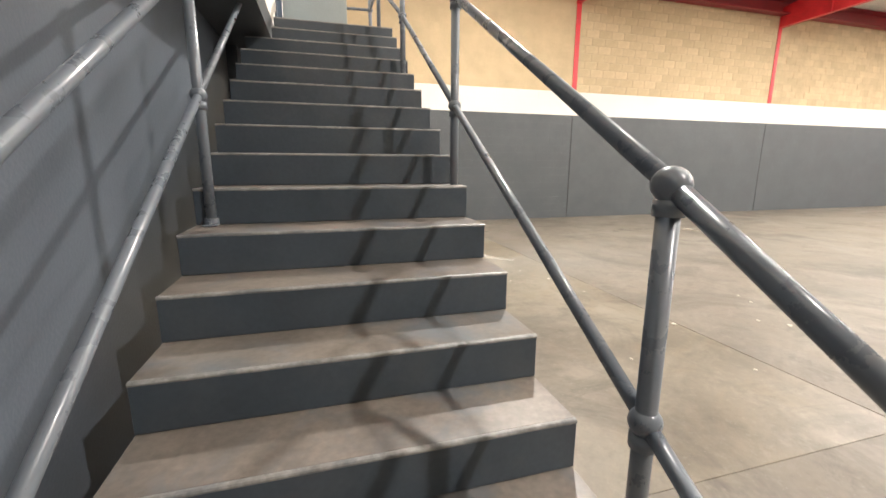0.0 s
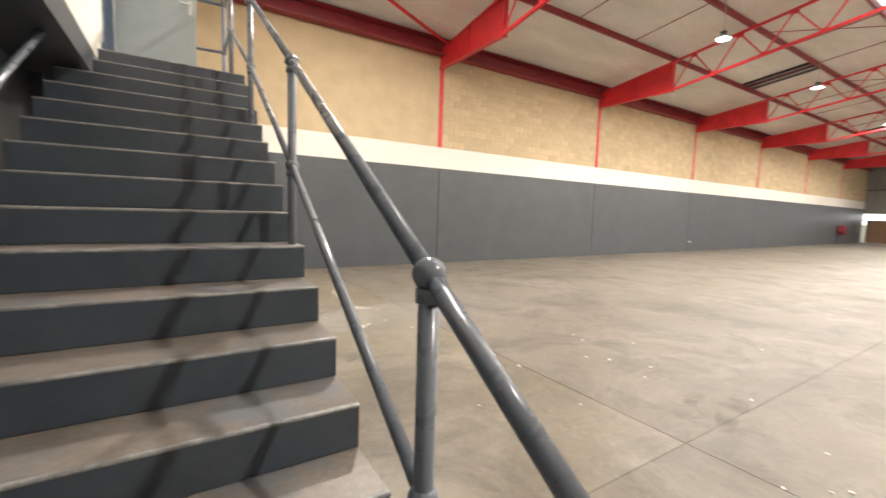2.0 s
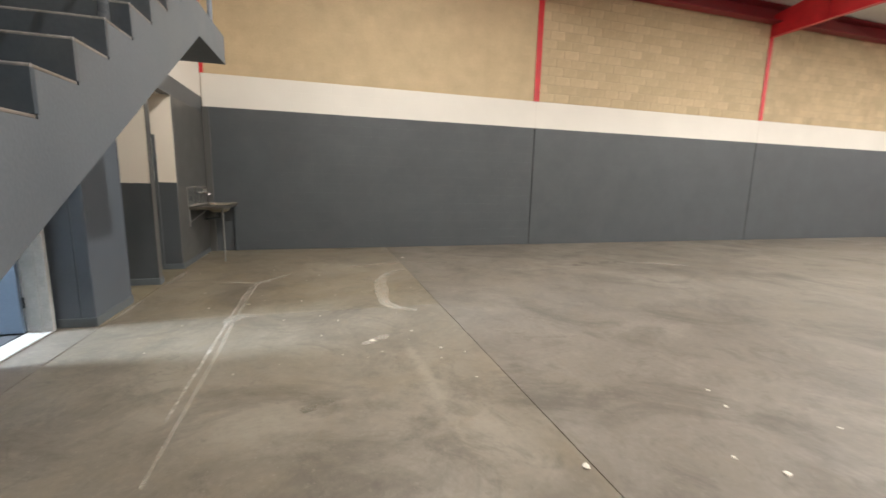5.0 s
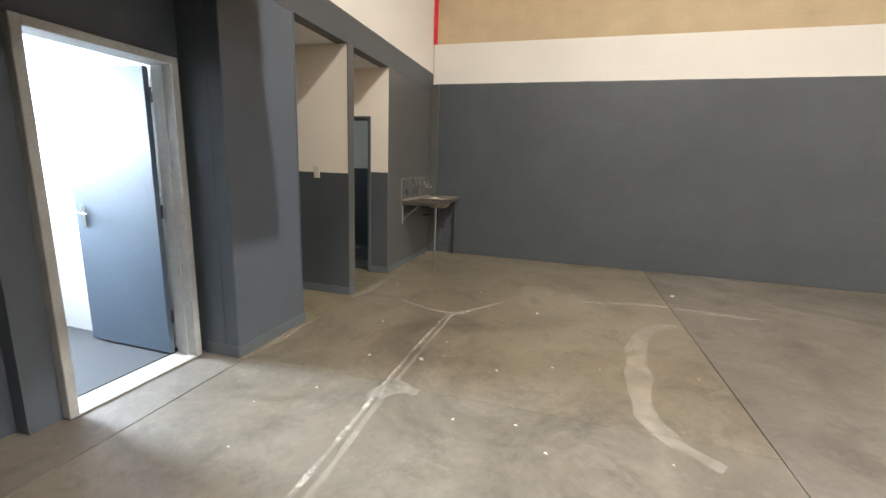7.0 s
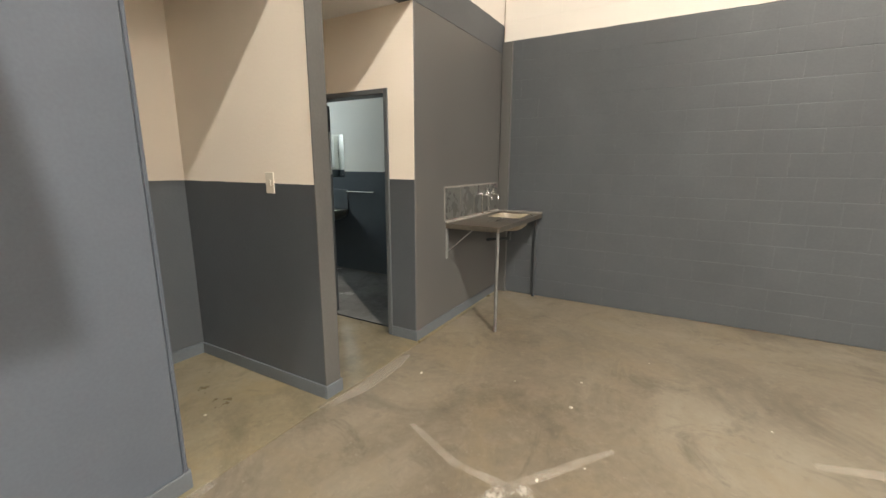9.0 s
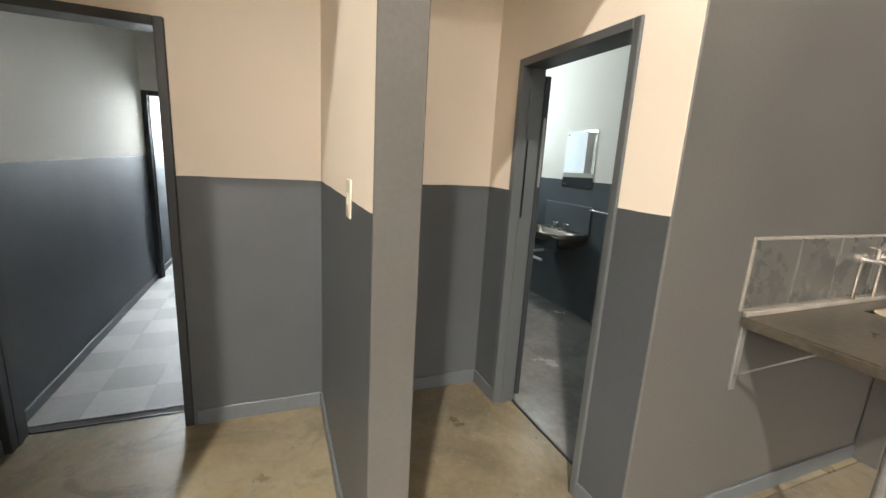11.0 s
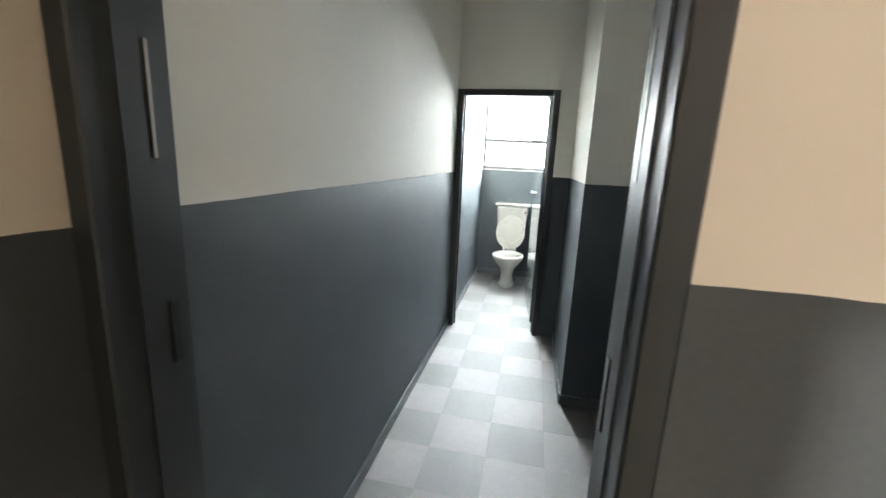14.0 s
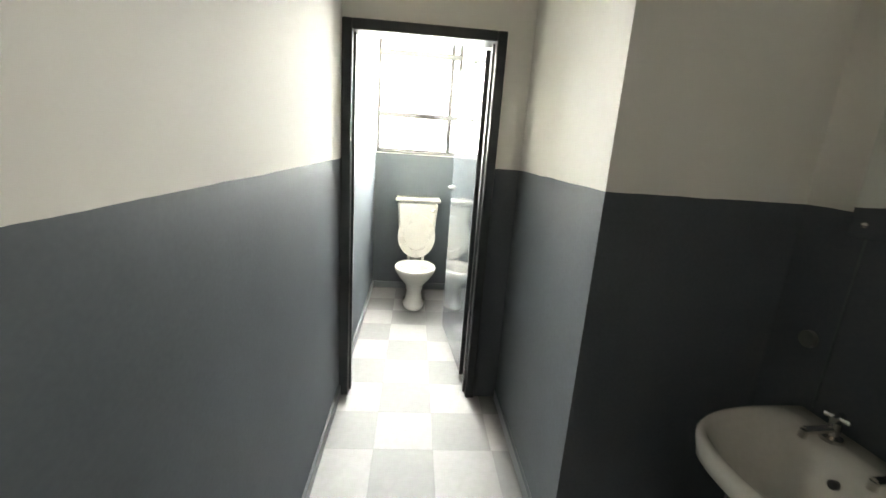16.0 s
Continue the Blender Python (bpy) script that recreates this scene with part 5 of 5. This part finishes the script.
def scuff(points, width, name="floor_scuff", label="pale dusty scuff mark across the concrete floor", mat=None):
    """A worn band of dust along a line."""
    bm = B()
    pts = [Vector((x, y, 0)) for x, y in points]
    fine = []
    for a, b in zip(pts, pts[1:]):
        m = max(2, int((b - a).length / 0.06))
        fine += [a.lerp(b, k / m) for k in range(m)]
    fine.append(pts[-1])
    prev = None
    for k, p in enumerate(fine):
        d = (fine[min(k + 1, len(fine) - 1)] - fine[max(k - 1, 0)]).normalized()
        nrm = Vector((-d.y, d.x, 0))
        w = width * (0.55 + 0.45 * math.sin(math.pi * k / (len(fine) - 1))) * (1 + 0.5 * noise.noise(Vector((p.x * 5, p.y * 5, 3))))
        cur = (bm.verts.new(p + nrm * w + Vector((0, 0, 0.0022))), bm.verts.new(p - nrm * w + Vector((0, 0, 0.0022))))
        if prev:
            bm.faces.new((prev[0], prev[1], cur[1], cur[0]))
        prev = cur
    bmesh.ops.recalc_face_normals(bm, faces=bm.faces[:])
    return solo(name, bm, mat or m_dust, label, "floor mark", "floor marks", "structure")


scuff([(3.46, 10.47), (3.24, 10.38), (3.08, 10.08), (2.97, 9.68), (2.94, 9.3), (2.89, 8.92), (2.89, 8.62), (3.0, 8.40), (3.2, 8.25)], 0.085)
scuff([(3.50, 10.45), (3.25, 10.36), (3.08, 10.06)], 0.05)
scuff([(1.21, 6.4), (1.20, 8.0), (1.19, 9.0), (1.22, 9.9)], 0.016, "floor_line", "thin worn white line on the concrete floor", m_line)
scuff([(0.05, 10.0), (0.12, 10.3), (0.10, 10.9)], 0.05)
scuff([(0.06, 8.5), (0.07, 9.3)], 0.035)
scuff([(1.22, 9.86), (1.33, 10.02), (1.42, 9.98)], 0.045, "floor_line", "worn white paint blot on the concrete floor", m_line)
scuff([(1.29, 5.8), (1.28, 7.5), (1.25, 8.3), (1.27, 9.97)], 0.02)
scuff([(0.63, 10.16), (1.0, 10.0), (1.3, 9.98), (1.69, 10.5)], 0.03)
scuff([(1.15, 8.25), (1.3, 8.45), (1.45, 8.4)], 0.07)
scuff([(2.5, 7.35), (2.75, 7.55)], 0.06)
scuff([(2.6, 10.9), (3.3, 11.1), (4.4, 11.0)], 0.05)
scuff([(8.1, 10.42), (8.45, 10.2), (8.95, 9.95)], 0.10)

for line, width in (([(3.95, 3.70), (4.35, 3.84), (4.95, 3.93)], 0.09), ([(4.15, 4.05), (4.5, 4.15)], 0.07), ([(2.0, 6.32), (2.2, 6.42)], 0.05),
                    ([(6.6, 10.3), (7.3, 10.5), (7.9, 10.45)], 0.14)):
    scuff(line, width, "floor_stain", "dark oily stain soaked into the concrete floor", m_oil)

# ---- floors and wall pieces ----
floor = box_structure("floor", m_joint, [((-7.0, SY - 0.3, -0.25), (EX + 0.4, NY + 0.3, -0.022))], "concrete hall floor cut into large bays", "floor")
CUTX = [0.045, 3.535, 10.66, 17.76, 24.86, 31.96, 39.06, EX + 0.3]
G = 0.003
for a, b in zip(CUTX, CUTX[1:]):
    ys = [SY - 0.3, 3.76, 8.45, NY + 0.05] if a < 1 else [SY - 0.3, 3.76, NY + 0.05]
    for c, d in zip(ys, ys[1:]):
        gap = {3.76: 0.0016, 8.45: 0.0015}
        part("slab", bx(B(), (a + G, c + gap.get(c, G), -0.03), (b - G, d - gap.get(d, G), 0.0), 0.0012), (m_concrete_stained if c > 8 else m_concrete_near) if a < 1 and c > 0 else m_concrete, floor)
part("slab", bx(B(), (-0.52, SY - 0.3, -0.03), (0.045 - G, 8.415, 0.0), 0.002), m_concrete, floor)
part("slab", bx(B(), (-1.51, 8.415 + G, -0.03), (0.045 - G, 11.285, 0.0), 0.002), m_concrete_in, floor)
part("slab", bx(B(), (-0.10, 11.285 + 0.001, -0.03), (0.045 - G, NY + 0.05, 0.0), 0.002), m_concrete_in, floor)
part("slab", bx(B(), (-3.9, 11.285 + G, -0.03), (-0.10 - G, NY, 0.0), 0.002), m_screed_right, floor)
solo("floor_office", bx(B(), (-4.4, 3.4, -0.02), (-0.53, 8.45, 0.004)), m_carpet, "grey office floor covering", "floor", kind="structure")
solo("floor_upper", bx(B(), (-2.6, 7.2, 2.903), (-0.001, 8.47, 2.918)), m_carpet, "grey floor of the upper room", "floor", kind="structure")
vinyl = box_structure("floor_washroom", m_joint, [((-6.6, 8.5, -0.02), (-1.525, 10.3, 0.0))], "checkered vinyl tile floor in the washroom", "floor")
T = 0.30
tile_mesh = {}
for k, mt in enumerate((m_vinyl_a, m_vinyl_b)):
    tile_mesh[k] = mesh_of("tile", bx(B(), (0.0003, 0.0003, 0), (T - 0.0003, T - 0.0003, 0.004), 0.0003), mt)
rng = random.Random(4)
for i in range(-17, 0):
    for j in range(6):
        x, y = -1.58 + 0.0 + (i + 1) * T - 0.3, 8.60 + j * T
        if y > 9.7 and x < -3.45:
            continue
        k = (i + j) % 2 if rng.random() > 0.22 else rng.randrange(2)
        ob = new("tile", tile_mesh[k])
        ob.location = (x, y, 0.0)
        ob.parent = vinyl

# blockwork above the painted band
L_B, H_B, J_B = 0.39, 0.19, 0.01
block = mesh_of("brick", bx(B(), (0, 0, 0), (L_B, 0.03, H_B), 0.006), m_brick)


def course_spans(row, x0, x1):
    x = x0 - (L_B + J_B) * (0.5 if row % 2 else 0.0)
    while x < x1:
        a, b = max(x, x0), min(x + L_B, x1)
        if b - a > 0.08:
            yield a, b
        x += L_B + J_B


# painted blocks of the first bay: thick paint half fills the joints
rng = random.Random(17)
for r in range(17):
    z = 0.004 + r * 0.20
    for a, b in course_spans(r, 0.03, frame_x(1, NY) - 0.03):
        proud = rng.uniform(0.0006, 0.0028)
        jig = rng.uniform(-0.002, 0.002)
        part("painted_block", bx(B(), (a - 0.0025, NY - proud, z + jig), (b + 0.0025, NY + 0.002, z + 0.1965 + jig), 0.0012), m_hall_wall, wall_north)

count = 0
bm_n, bm_f = B(), B()
rng = random.Random(9)
ROWS = [(r, 3.43 + r * (H_B + J_B)) for r in range(13)]
for i in range(7):
    x0 = frame_x(i, NY) + 0.08 if i else 0.09
    x1 = frame_x(i + 1, NY) - 0.08 if i < 6 else EX
    for r, z in ROWS:
        for a, b in course_spans(r, x0, x1):
            off = rng.uniform(-0.004, 0.004)
            if i == 1 and count < 300 and abs(b - a - L_B) < 1e-6:
                ob = new("brick", block)
                ob.location = (a, NY + off, z)
                ob.parent = wall_north
                count += 1
            elif i == 0:
                bx(bm_f, (a, NY + 0.0035 + off * 0.15, z), (b, NY + 0.03, z + H_B))
            else:
                bx(bm_n, (a, NY + off, z), (b, NY + 0.03, z + H_B))
tagged(part("blockwork", bm_f, m_brick_flush, wall_north, "flush-pointed tan blockwork"), kind="stuff")
ob = part("blockwork", bm_n, m_brick_far, wall_north, "tan blockwork")
tagged(ob, kind="stuff")
bm_s = B()
for i in range(7):
    x0 = frame_x(i, SY) + 0.08 if i else -0.4
    x1 = frame_x(i + 1, SY) - 0.08 if i < 6 else EX
    for r, z in [(r, 3.14 + r * (H_B + J_B)) for r in range(15)]:
        for a, b in course_spans(r, x0, x1):
            bx(bm_s, (a, SY - 0.03, z), (b, SY + rng.uniform(-0.004, 0.004), z + H_B))
ob = part("blockwork", bm_s, m_brick_far, wall_south, "tan blockwork")
tagged(ob, kind="stuff")

# the washroom, its fittings and the cubicle sit a little west of the recess
WASH = ("wall_wash", "wall_cubicle", "baseboard_washroom", "door_4", "window_1", "wash_basin", "toilet", "wall_socket", "paint_run", "floor_washroom", "backdrop")
for ob in list(scene.objects):
    if ob.parent is None and (ob.name.startswith(WASH[:2]) or ob.name in WASH or (ob.name.split(".")[0] in ("mirror", "towel_rail") and ob.location.y < 11)):
        ob.location.y -= 0.075
